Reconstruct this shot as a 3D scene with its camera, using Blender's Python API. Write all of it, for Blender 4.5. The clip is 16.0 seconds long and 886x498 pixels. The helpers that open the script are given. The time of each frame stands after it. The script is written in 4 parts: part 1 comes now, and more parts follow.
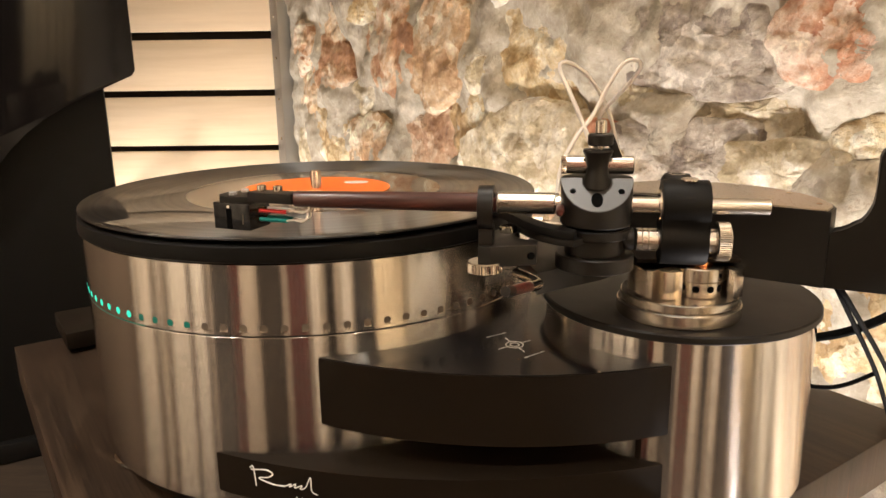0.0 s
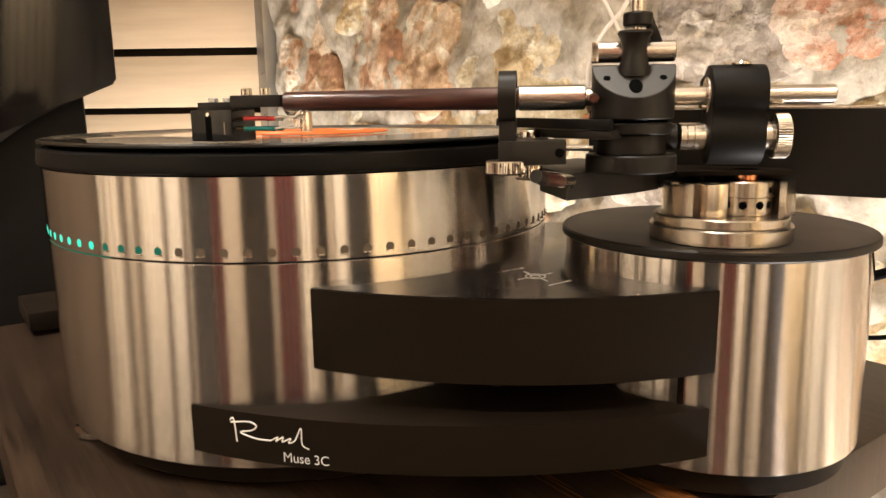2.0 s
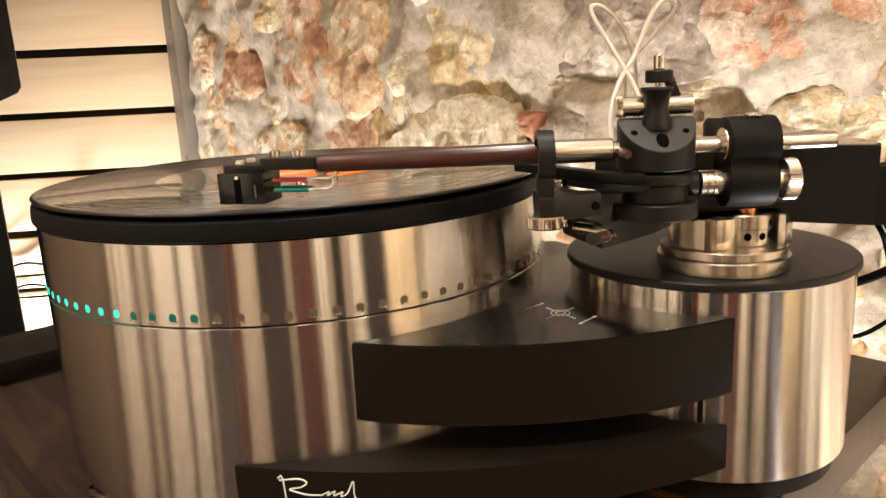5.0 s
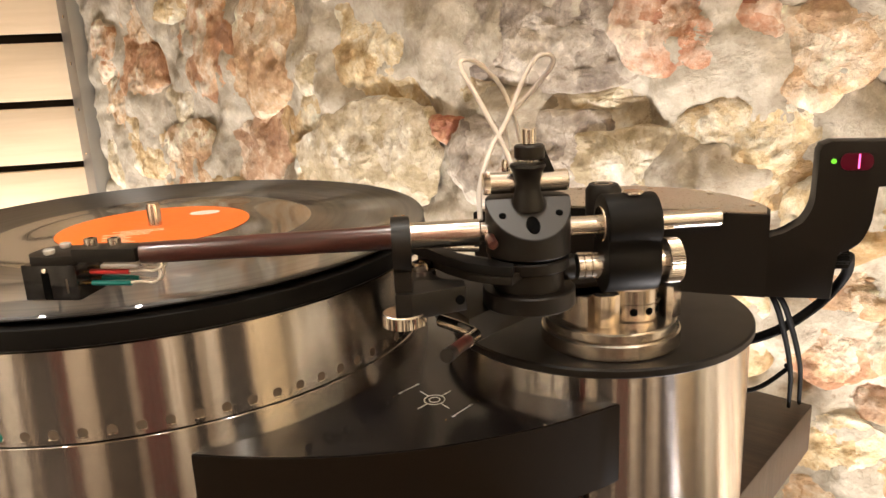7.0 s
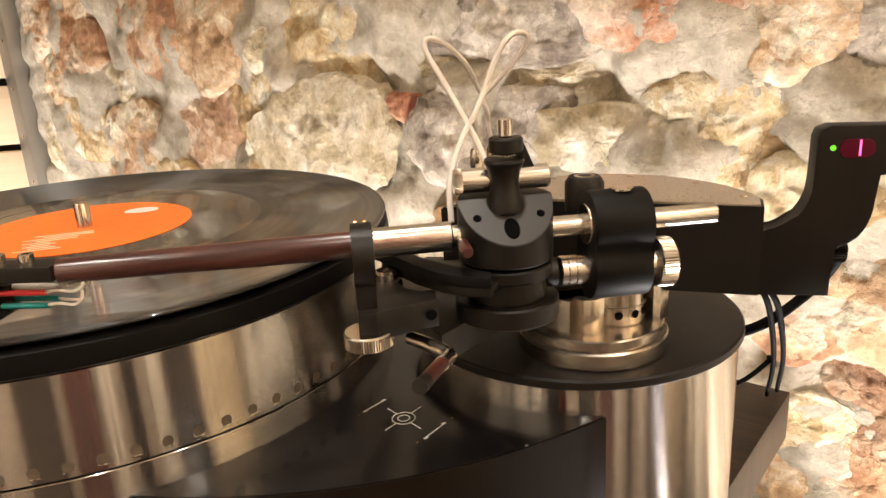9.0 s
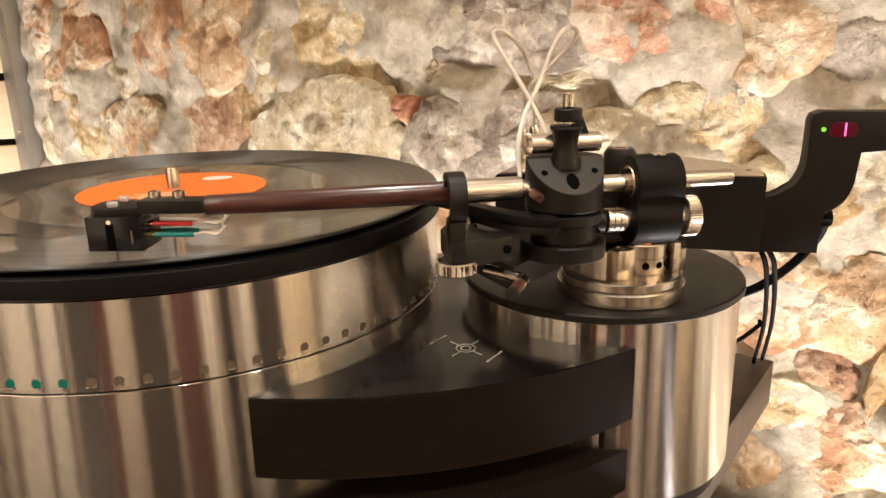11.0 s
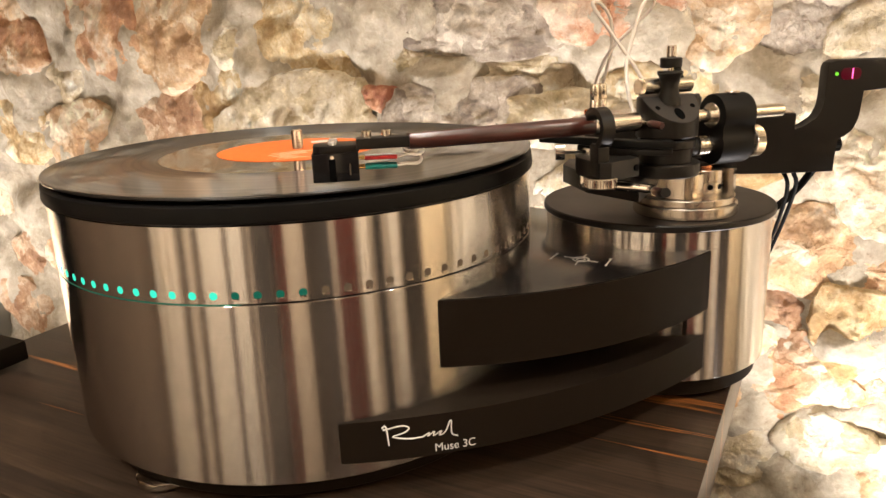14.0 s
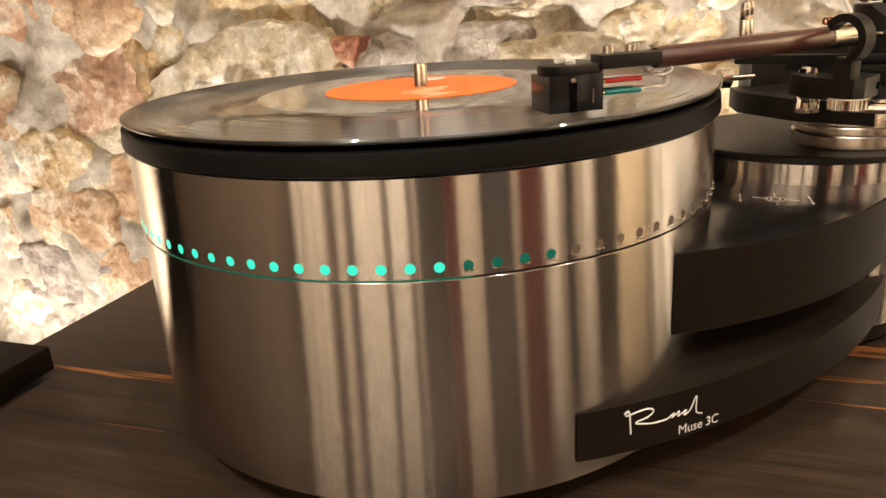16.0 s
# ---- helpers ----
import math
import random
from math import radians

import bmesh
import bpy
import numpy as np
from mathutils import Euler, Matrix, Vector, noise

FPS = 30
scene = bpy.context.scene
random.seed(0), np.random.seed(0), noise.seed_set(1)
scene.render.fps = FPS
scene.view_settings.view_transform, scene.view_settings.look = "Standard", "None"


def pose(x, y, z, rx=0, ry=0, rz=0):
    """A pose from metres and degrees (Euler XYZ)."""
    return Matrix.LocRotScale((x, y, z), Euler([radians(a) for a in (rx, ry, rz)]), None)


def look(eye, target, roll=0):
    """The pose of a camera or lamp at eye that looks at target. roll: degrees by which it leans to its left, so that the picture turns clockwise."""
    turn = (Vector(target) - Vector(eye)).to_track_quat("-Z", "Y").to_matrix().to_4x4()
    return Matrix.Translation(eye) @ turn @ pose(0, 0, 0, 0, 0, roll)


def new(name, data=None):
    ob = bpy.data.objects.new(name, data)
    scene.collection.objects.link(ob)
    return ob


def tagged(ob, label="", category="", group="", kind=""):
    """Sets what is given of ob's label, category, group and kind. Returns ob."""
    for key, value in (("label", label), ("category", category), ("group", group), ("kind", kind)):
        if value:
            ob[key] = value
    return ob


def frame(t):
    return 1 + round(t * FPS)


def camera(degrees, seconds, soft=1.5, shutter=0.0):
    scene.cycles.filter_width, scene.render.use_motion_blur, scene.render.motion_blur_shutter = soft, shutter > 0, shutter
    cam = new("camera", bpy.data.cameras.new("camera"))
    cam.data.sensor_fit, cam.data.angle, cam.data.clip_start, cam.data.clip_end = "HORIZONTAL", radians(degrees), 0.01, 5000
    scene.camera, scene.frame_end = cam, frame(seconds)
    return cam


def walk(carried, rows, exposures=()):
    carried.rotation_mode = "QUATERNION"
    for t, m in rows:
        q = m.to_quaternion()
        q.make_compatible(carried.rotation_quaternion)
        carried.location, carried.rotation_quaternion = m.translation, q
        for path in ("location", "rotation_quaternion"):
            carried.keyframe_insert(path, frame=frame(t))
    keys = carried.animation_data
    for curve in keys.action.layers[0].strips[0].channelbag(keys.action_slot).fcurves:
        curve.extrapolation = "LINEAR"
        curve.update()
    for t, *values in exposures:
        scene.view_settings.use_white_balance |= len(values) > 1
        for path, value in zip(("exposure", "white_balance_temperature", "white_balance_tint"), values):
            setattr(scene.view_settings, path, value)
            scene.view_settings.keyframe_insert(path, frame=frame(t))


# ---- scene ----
cam = camera(62.5, 16.0)
PATH = [
    (0, (0.1026, -0.4933, 0.2461), (0.0392, 1.4450, -0.2428), -0.77),
    (0.5, (0.1044, -0.4824, 0.2284), (0.0371, 1.4592, -0.2466), -0.97),
    (1, (0.0941, -0.4727, 0.2088), (0.0232, 1.4756, -0.2376), -1.48),
    (1.5, (0.0889, -0.4649, 0.1894), (0.0255, 1.4914, -0.2216), -1.66),
    (2, (0.0888, -0.4595, 0.1800), (0.0676, 1.5028, -0.2059), -0.78),
    (2.5, (0.0777, -0.4598, 0.1762), (0.0825, 1.5010, -0.2180), -0.33),
    (3, (0.0606, -0.4662, 0.1698), (0.0894, 1.4935, -0.2286), -0.78),
    (3.5, (0.0467, -0.4700, 0.1722), (0.1373, 1.4858, -0.2357), -1.17),
    (3.7, (0.0427, -0.4720, 0.1734), (0.1516, 1.4873, -0.2130), -1.43),
    (5.8, (0.0336, -0.4516, 0.2413), (0.3371, 1.4638, -0.2478), -2.75),
    (6, (0.0416, -0.4494, 0.2441), (0.3681, 1.4609, -0.2501), -2.6),
    (6.5, (0.0636, -0.4353, 0.2449), (0.4300, 1.4646, -0.2612), -2.52),
    (7, (0.0747, -0.4200, 0.2488), (0.4669, 1.4732, -0.2632), -2.67),
    (7.5, (0.0827, -0.4046, 0.2547), (0.5099, 1.4767, -0.2730), -3.2),
    (8, (0.0878, -0.3943, 0.2580), (0.5435, 1.4731, -0.2942), -3.03),
    (8.5, (0.0847, -0.3826, 0.2533), (0.5613, 1.4718, -0.3246), -2.69),
    (8.7, (0.0827, -0.3827, 0.2523), (0.5669, 1.4671, -0.3341), -3.07),
    (10.8, (0.0326, -0.4333, 0.2442), (0.6277, 1.3964, -0.3016), -0.85),
    (11, (0.0226, -0.4324, 0.2432), (0.5973, 1.4018, -0.3093), -1.19),
    (11.5, (-0.0144, -0.4392, 0.2462), (0.5824, 1.3883, -0.3053), -2.64),
    (12, (-0.0433, -0.4477, 0.2551), (0.6574, 1.3450, -0.2883), -3.32),
    (12.5, (-0.0455, -0.4848, 0.2385), (0.6374, 1.3143, -0.3063), -1.66),
    (13, (-0.0656, -0.5092, 0.2343), (0.5733, 1.3092, -0.3000), -1.56),
    (13.5, (-0.1045, -0.4898, 0.2396), (0.6233, 1.2954, -0.2927), -2.07),
    (14, (-0.1226, -0.4634, 0.2291), (0.7111, 1.2689, -0.3222), -2.44),
    (14.5, (-0.1498, -0.4321, 0.2174), (0.7569, 1.2564, -0.3542), -2.87),
    (15, (-0.1778, -0.3936, 0.2092), (0.7849, 1.2530, -0.3922), -3.13),
    (15.5, (-0.1969, -0.3568, 0.2051), (0.8198, 1.2487, -0.4185), -3.3),
    (16, (-0.2178, -0.3275, 0.2095), (0.8547, 1.2295, -0.4429), -3.45),
]
EXPOSURES = [(0, -0.12), (1, -0.02), (2, 0.03), (3.5, 0.12), (6, -0.02), (7.5, -0.07), (12.5, -0.06), (13.5, 0.0), (14.5, -0.09), (15, -0.10), (16, 0.0)]
walk(cam, [(t, look(eye, target, roll)) for t, eye, target, roll in PATH], EXPOSURES)

# ---- light ----
U = Vector((0.807, 0.590, 0))    # towards the stone wall
V = Vector((0.590, -0.807, 0))   # along the stone wall
WALL = 0.625


def place(a, b, z):
    """A point from its distance towards the wall, along the wall, and height over the shelf."""
    return U * a + V * b + Vector((0, 0, z))


world = bpy.data.worlds.new("room")
scene.world = world
world.use_nodes = True
world.node_tree.nodes["Background"].inputs[0].default_value = (1.0, 0.78, 0.55, 1)
world.node_tree.nodes["Background"].inputs[1].default_value = 0.022


def spot(name, at, aim, watts, size, colour, radius=0.02, blend=0.6):
    d = bpy.data.lights.new(name, "SPOT")
    d.energy, d.spot_size, d.spot_blend, d.color, d.shadow_soft_size = watts, radians(size), blend, colour, radius
    ob = new(name, d)
    ob.matrix_world = look(at, aim)
    return ob


WARM = (1.0, 0.925, 0.90)
UPLIGHTS = ((0.55, 76.0), (-0.25, 62.0), (-1.00, 31.0), (1.25, 50.0), (1.9, 50.0))
for b, w in UPLIGHTS:
    spot("wall_uplight_beam", place(WALL - 0.29, b, -0.575), place(WALL + 0.04, b, 0.45), w, 104, WARM, 0.03, 0.7)
spot("plank_uplight_beam", (-0.75, 1.35, -0.575), (-0.75, 1.70, 0.3), 70.0, 140, WARM, 0.03, 1.0)
# x, y, watts and how far the beam leans in x and y
CEILING_SPOTS = ((1.55, -1.35, 420.0, 0.1, -0.45), (0.78, -1.35, 330.0, 0, -0.45), (-0.05, -1.35, 300.0, -0.2, -0.45), (-1.08, -0.45, 260.0, -0.45, 0.05), (-1.08, -1.3, 260.0, -0.45, 0.05), (0.15, -0.10, 64.0, 0, 0.05))
for x, y, w, dx, dy in CEILING_SPOTS:
    spot("ceiling_spot_beam", (x, y, 1.84), (x + dx, y + dy, 0.4), w, 120, (1.0, 0.92, 0.81), 0.03, 0.8)


# ---- materials ----
def mat(name, colour, rough=0.5, metal=0.0, spec=0.5):
    m = bpy.data.materials.new(name)
    m.use_nodes = True
    b = m.node_tree.nodes["Principled BSDF"]
    b.inputs["Base Color"].default_value = (*colour, 1)
    b.inputs["Roughness"].default_value = rough
    b.inputs["Metallic"].default_value = metal
    b.inputs["Specular IOR Level"].default_value = spec
    return m, m.node_tree.nodes, m.node_tree.links, b


def coords(nt, links, scale=(1, 1, 1), rot=(0, 0, 0)):
    c = nt.new("ShaderNodeTexCoord")
    mp = nt.new("ShaderNodeMapping")
    mp.inputs["Scale"].default_value = scale
    mp.inputs["Rotation"].default_value = rot
    links.new(c.outputs["Object"], mp.inputs[0])
    return mp.outputs[0]


def tex(nt, links, vec, scale, detail=6, rough=0.6, dist=0.0):
    n = nt.new("ShaderNodeTexNoise")
    n.inputs["Scale"].default_value = scale
    n.inputs["Detail"].default_value = detail
    n.inputs["Roughness"].default_value = rough
    n.inputs["Distortion"].default_value = dist
    if vec is not None:
        links.new(vec, n.inputs["Vector"])
    return n.outputs[0]


def ramp(nt, links, fac, stops):
    r = nt.new("ShaderNodeValToRGB")
    while len(r.color_ramp.elements) < len(stops):
        r.color_ramp.elements.new(0.5)
    for e, (p, c) in zip(r.color_ramp.elements, stops):
        e.position, e.color = p, (*c, 1)
    links.new(fac, r.inputs[0])
    return r.outputs[0]


def bump(nt, links, b, height, strength, dist=0.001):
    n = nt.new("ShaderNodeBump")
    n.inputs["Strength"].default_value = strength
    n.inputs["Distance"].default_value = dist
    links.new(height, n.inputs["Height"])
    links.new(n.outputs[0], b.inputs["Normal"])


def spread(nt, links, b, fac, lo, hi, socket="Roughness"):
    r = nt.new("ShaderNodeMapRange")
    r.inputs["To Min"].default_value, r.inputs["To Max"].default_value = lo, hi
    links.new(fac, r.inputs[0])
    links.new(r.outputs[0], b.inputs[socket])


def m_turned():
    """Lathe-turned steel: reflections run as upright streaks."""
    m, nt, lk, b = mat("turned_steel", (0.60, 0.56, 0.52), 0.2, 1.0)
    tan = nt.new("ShaderNodeTangent")
    tan.direction_type, tan.axis = "RADIAL", "Z"
    lk.new(tan.outputs[0], b.inputs["Tangent"])
    b.inputs["Anisotropic"].default_value = 1.0
    b.inputs["Anisotropic Rotation"].default_value = 0.25
    v = coords(nt, lk, (2, 2, 900))
    f = tex(nt, lk, v, 1.0, 3)
    spread(nt, lk, b, f, 0.11, 0.17)
    # tool grooves, finer than the eye can part, tilt the surface up and down
    sp = nt.new("ShaderNodeSeparateXYZ")
    lk.new(coords(nt, lk), sp.inputs[0])
    wn = nt.new("ShaderNodeTexWhiteNoise")
    wn.noise_dimensions = "1D"
    lk.new(sp.outputs[2], wn.inputs["W"])
    mr = nt.new("ShaderNodeMapRange")
    mr.inputs["To Min"].default_value, mr.inputs["To Max"].default_value = -0.22, 0.22
    lk.new(wn.outputs["Value"], mr.inputs[0])
    cb = nt.new("ShaderNodeCombineXYZ")
    lk.new(mr.outputs[0], cb.inputs[2])
    geo = nt.new("ShaderNodeNewGeometry")
    ad = nt.new("ShaderNodeVectorMath")
    ad.operation = "ADD"
    lk.new(geo.outputs["Normal"], ad.inputs[0])
    lk.new(cb.outputs[0], ad.inputs[1])
    nm = nt.new("ShaderNodeVectorMath")
    nm.operation = "NORMALIZE"
    lk.new(ad.outputs[0], nm.inputs[0])
    lk.new(nm.outputs[0], b.inputs["Normal"])
    return m


def m_metal(name, colour, rough, grain=400.0, vary=1.0):
    m, nt, lk, b = mat(name, colour, rough, 1.0)
    f = tex(nt, lk, coords(nt, lk), grain, 4)
    spread(nt, lk, b, f, rough * (1 - 0.25 * vary), rough * (1 + 0.35 * vary))
    return m


def m_black(name, colour, rough, grain=900.0, strength=0.08, spec=0.32):
    m, nt, lk, b = mat(name, colour, rough, 0.0, spec)
    vec = coords(nt, lk)
    f = tex(nt, lk, vec, grain, 3)
    big = tex(nt, lk, vec, 25.0, 4)
    spread(nt, lk, b, big, rough * 0.85, rough * 1.2)
    bump(nt, lk, b, f, strength, 0.0002)
    return m


def m_vinyl():
    """Pressed vinyl: a clear glossy skin over grooves that draw highlights out along the radius."""
    m, nt, lk, b = mat("vinyl", (0.007, 0.0065, 0.006), 0.3, 0.0, 0.8)
    vec = coords(nt, lk)
    flat = nt.new("ShaderNodeVectorMath")
    flat.operation = "MULTIPLY"
    flat.inputs[1].default_value = (1, 1, 0)
    lk.new(vec, flat.inputs[0])
    ln = nt.new("ShaderNodeVectorMath")
    ln.operation = "LENGTH"
    lk.new(flat.outputs[0], ln.inputs[0])
    # the wide run-out is smooth; outside it the grooves begin, in bands of different loudness
    edge = nt.new("ShaderNodeMapRange")
    edge.inputs["From Min"].default_value, edge.inputs["From Max"].default_value = 0.0845, 0.0855
    lk.new(ln.outputs["Value"], edge.inputs[0])
    band = nt.new("ShaderNodeTexNoise")
    band.noise_dimensions = "1D"
    band.inputs["Scale"].default_value, band.inputs["Detail"].default_value = 260.0, 4.0
    lk.new(ln.outputs["Value"], band.inputs["W"])
    loud = nt.new("ShaderNodeMapRange")
    loud.inputs["To Min"].default_value, loud.inputs["To Max"].default_value = 0.38, 0.52
    lk.new(band.outputs[0], loud.inputs[0])
    rough = nt.new("ShaderNodeMix")
    rough.inputs["A"].default_value = 0.16
    lk.new(edge.outputs[0], rough.inputs["Factor"])
    lk.new(loud.outputs[0], rough.inputs["B"])
    lk.new(rough.outputs["Result"], b.inputs["Roughness"])
    tan = nt.new("ShaderNodeTangent")
    tan.direction_type, tan.axis = "RADIAL", "Z"
    lk.new(tan.outputs[0], b.inputs["Tangent"])
    b.inputs["Anisotropic"].default_value = 1.0
    b.inputs["Anisotropic Rotation"].default_value = 0.25
    b.inputs["Coat Roughness"].default_value = 0.03
    coat = nt.new("ShaderNodeMapRange")
    coat.inputs["To Min"].default_value, coat.inputs["To Max"].default_value = 0.9, 0.65
    lk.new(edge.outputs[0], coat.inputs[0])
    lk.new(coat.outputs[0], b.inputs["Coat Weight"])
    return m


def m_ebony():
    """Striped dark ebony veneer, grain along the wall."""
    m, nt, lk, b = mat("ebony_veneer", (0.03, 0.02, 0.015), 0.4, 0.0, 0.10)
    vec = coords(nt, lk, (30.0, 0.9, 1.0))
    f = tex(nt, lk, vec, 1.5, 5, 0.55, 0.35)
    col = ramp(nt, lk, f, [(0.30, (0.010, 0.007, 0.006)), (0.46, (0.030, 0.020, 0.014)), (0.638, (0.014, 0.010, 0.008)), (0.650, (0.16, 0.062, 0.019)), (0.662, (0.19, 0.076, 0.022)), (0.675, (0.020, 0.013, 0.009)), (0.9, (0.012, 0.009, 0.007))])
    g = tex(nt, lk, coords(nt, lk, (300, 9, 9)), 2.0, 5)
    fine = ramp(nt, lk, g, [(0.3, (0.54, 0.51, 0.47)), (0.7, (1.30, 1.23, 1.14))])
    mx = nt.new("ShaderNodeMix")
    mx.data_type, mx.blend_type = "RGBA", "MULTIPLY"
    mx.inputs["Factor"].default_value = 1.0
    lk.new(col, mx.inputs["A"])
    lk.new(fine, mx.inputs["B"])
    lk.new(mx.outputs["Result"], b.inputs["Base Color"])
    spread(nt, lk, b, g, 0.28, 0.42)
    bump(nt, lk, b, g, 0.16, 0.0005)
    return m


def m_tubewood():
    m, nt, lk, b = mat("arm_rosewood", (0.05, 0.012, 0.01), 0.28)
    f = tex(nt, lk, coords(nt, lk, (20, 300, 300)), 1.5, 6)
    lk.new(ramp(nt, lk, f, [(0.3, (0.022, 0.006, 0.005)), (0.6, (0.065, 0.018, 0.013)), (0.8, (0.11, 0.035, 0.022))]), b.inputs["Base Color"])
    b.inputs["Coat Weight"].default_value = 0.4
    b.inputs["Coat Roughness"].default_value = 0.15
    return m


def m_stone(name, a, c, d, rough=0.75, grit=1.0, patch=0.085, pale=0.12):
    """Broken rubble: veined colour, pale crystals, dark pits."""
    m, nt, lk, b = mat(name, a, rough)
    vec = coords(nt, lk)
    oi = nt.new("ShaderNodeObjectInfo")
    off = nt.new("ShaderNodeVectorMath")
    off.operation = "ADD"
    lk.new(vec, off.inputs[0])
    sc = nt.new("ShaderNodeMath")
    sc.operation = "MULTIPLY"
    sc.inputs[1].default_value = 37.0
    lk.new(oi.outputs["Random"], sc.inputs[0])
    lk.new(sc.outputs[0], off.inputs[1])
    vec = off.outputs[0]
    f = tex(nt, lk, vec, 11.0, 10, 0.74, 0.25)
    # mineral patches: a cell's own tone shifts the veining, with crisp borders
    wob = nt.new("ShaderNodeTexNoise")
    wob.inputs["Scale"].default_value, wob.inputs["Detail"].default_value = 26.0, 6.0
    lk.new(vec, wob.inputs["Vector"])
    wsc = nt.new("ShaderNodeVectorMath")
    wsc.operation = "SCALE"
    wsc.inputs["Scale"].default_value = 0.06
    lk.new(wob.outputs["Color"], wsc.inputs[0])
    wad = nt.new("ShaderNodeVectorMath")
    wad.operation = "ADD"
    lk.new(vec, wad.inputs[0])
    lk.new(wsc.outputs[0], wad.inputs[1])
    cell = nt.new("ShaderNodeTexVoronoi")
    cell.inputs["Scale"].default_value = 26.0
    lk.new(wad.outputs[0], cell.inputs["Vector"])
    sep = nt.new("ShaderNodeSeparateColor")
    lk.new(cell.outputs["Color"], sep.inputs[0])
    shift = nt.new("ShaderNodeMapRange")
    shift.inputs["To Min"].default_value, shift.inputs["To Max"].default_value = -patch, patch
    lk.new(sep.outputs[0], shift.inputs[0])
    tone = nt.new("ShaderNodeMath")
    tone.operation = "ADD"
    lk.new(f, tone.inputs[0])
    lk.new(shift.outputs[0], tone.inputs[1])
    col = ramp(nt, lk, tone.outputs[0], [(0.30, tuple(x * 0.72 for x in a)), (0.40, a), (0.49, c), (0.58, d), (0.68, tuple(min(0.82, x * (1 + 2 * pale) + pale) for x in d))])
    g = tex(nt, lk, vec, 48.0, 9, 0.75, 0.2)
    dark = ramp(nt, lk, g, [(0.31, (0.46, 0.35, 0.26)), (0.41, (0.90, 0.86, 0.82)), (0.55, (1.04, 1.03, 1.01)), (0.65, (1.4, 1.4, 1.38))])
    mx = nt.new("ShaderNodeMix")
    mx.data_type, mx.blend_type = "RGBA", "MULTIPLY"
    mx.inputs["Factor"].default_value = min(1.0, grit)
    lk.new(col, mx.inputs["A"])
    lk.new(dark, mx.inputs["B"])
    lk.new(mx.outputs["Result"], b.inputs["Base Color"])
    spread(nt, lk, b, g, 0.95, 0.18)
    ad = nt.new("ShaderNodeMath")
    ad.operation = "MULTIPLY_ADD"
    ad.inputs[1].default_value = 0.6
    lk.new(g, ad.inputs[0])
    lk.new(f, ad.inputs[2])
    bump(nt, lk, b, ad.outputs[0], 1.0 * grit, 0.015)
    return m


def m_plain(name, a, c, scale, rough=0.7, strength=0.2, stretch=(1, 1, 1), dist=0.002, spec=0.5):
    m, nt, lk, b = mat(name, a, rough, 0.0, spec)
    vec = coords(nt, lk, stretch)
    f = tex(nt, lk, vec, scale, 8, 0.62)
    lk.new(ramp(nt, lk, f, [(0.3, a), (0.7, c)]), b.inputs["Base Color"])
    g = tex(nt, lk, vec, scale * 9, 5)
    spread(nt, lk, b, g, rough * 0.8, min(1, rough * 1.2))
    bump(nt, lk, b, g, strength, dist)
    return m


def m_glow(name, colour, power):
    m, nt, lk, b = mat(name, (0.004, 0.004, 0.004), 0.3, 0.0, 0.15)
    b.inputs["Emission Color"].default_value = (*colour, 1)
    b.inputs["Emission Strength"].default_value = power
    return m


def m_clear(name, colour, rough=0.08, ior=1.4, clear=0.6):
    m, nt, lk, b = mat(name, colour, rough)
    b.inputs["Transmission Weight"].default_value = clear
    b.inputs["IOR"].default_value = ior
    return m


STEEL = m_turned()
MACHINED = m_metal("machined_steel", (0.56, 0.50, 0.43), 0.25, 60.0, 0.25)
SATIN = m_metal("satin_steel", (0.62, 0.57, 0.50), 0.2)
POLISHED = m_metal("polished_steel", (0.68, 0.63, 0.56), 0.1)
BLACK = m_black("black_anodised", (0.0090, 0.0060, 0.0038), 0.55, 900.0, 0.06, 0.07)
SATIN_BLACK = m_black("satin_black_anodised", (0.0085, 0.0068, 0.0052), 0.42, 900.0, 0.05, 0.26)
BLACK_TOP = m_black("black_lacquer", (0.008, 0.007, 0.007), 0.16, 1500.0, 0.02, 0.38)
BORE = m_metal("bore_steel", (0.19, 0.155, 0.12), 0.4)
SLATE = m_black("grey_anodised", (0.022, 0.020, 0.018), 0.38, 900.0, 0.04, 0.42)
RUBBER = m_black("black_rubber", (0.004, 0.0035, 0.003), 0.5, 900.0, 0.08, 0.14)
DIMHOLE = m_black("bore_brown", (0.085, 0.065, 0.047), 0.5, 900.0, 0.05, 0.3)
# near black with hardly any gloss: the shade inside bores and gaps, as colour
RECESS_SHADE = m_black("recess_shade_black", (0.002, 0.002, 0.002), 0.8, 900.0, 0.08, 0.03)
GLOSS = m_black("piano_black", (0.006, 0.005, 0.005), 0.07, 300.0, 0.01, 0.22)
VINYL = m_vinyl()
EBONY = m_ebony()
TUBE = m_tubewood()
COPPER = m_metal("copper", (0.75, 0.33, 0.16), 0.22)
SPINDLE = m_metal("spindle_steel", (0.66, 0.52, 0.42), 0.18)
GOLD = m_metal("gold_pin", (0.85, 0.55, 0.2), 0.22)
PLATE = m_metal("brushed_plate", (0.64, 0.58, 0.50), 0.28, 900.0)
LABEL = m_plain("orange_label", (0.80, 0.145, 0.012), (0.86, 0.17, 0.018), 40.0, 0.5, 0.04)
INK = m_plain("white_ink", (0.62, 0.61, 0.58), (0.68, 0.67, 0.64), 300.0, 0.5, 0.02)
CREAM_INK = m_plain("cream_ink", (0.78, 0.62, 0.45), (0.82, 0.68, 0.5), 300.0, 0.5, 0.02)
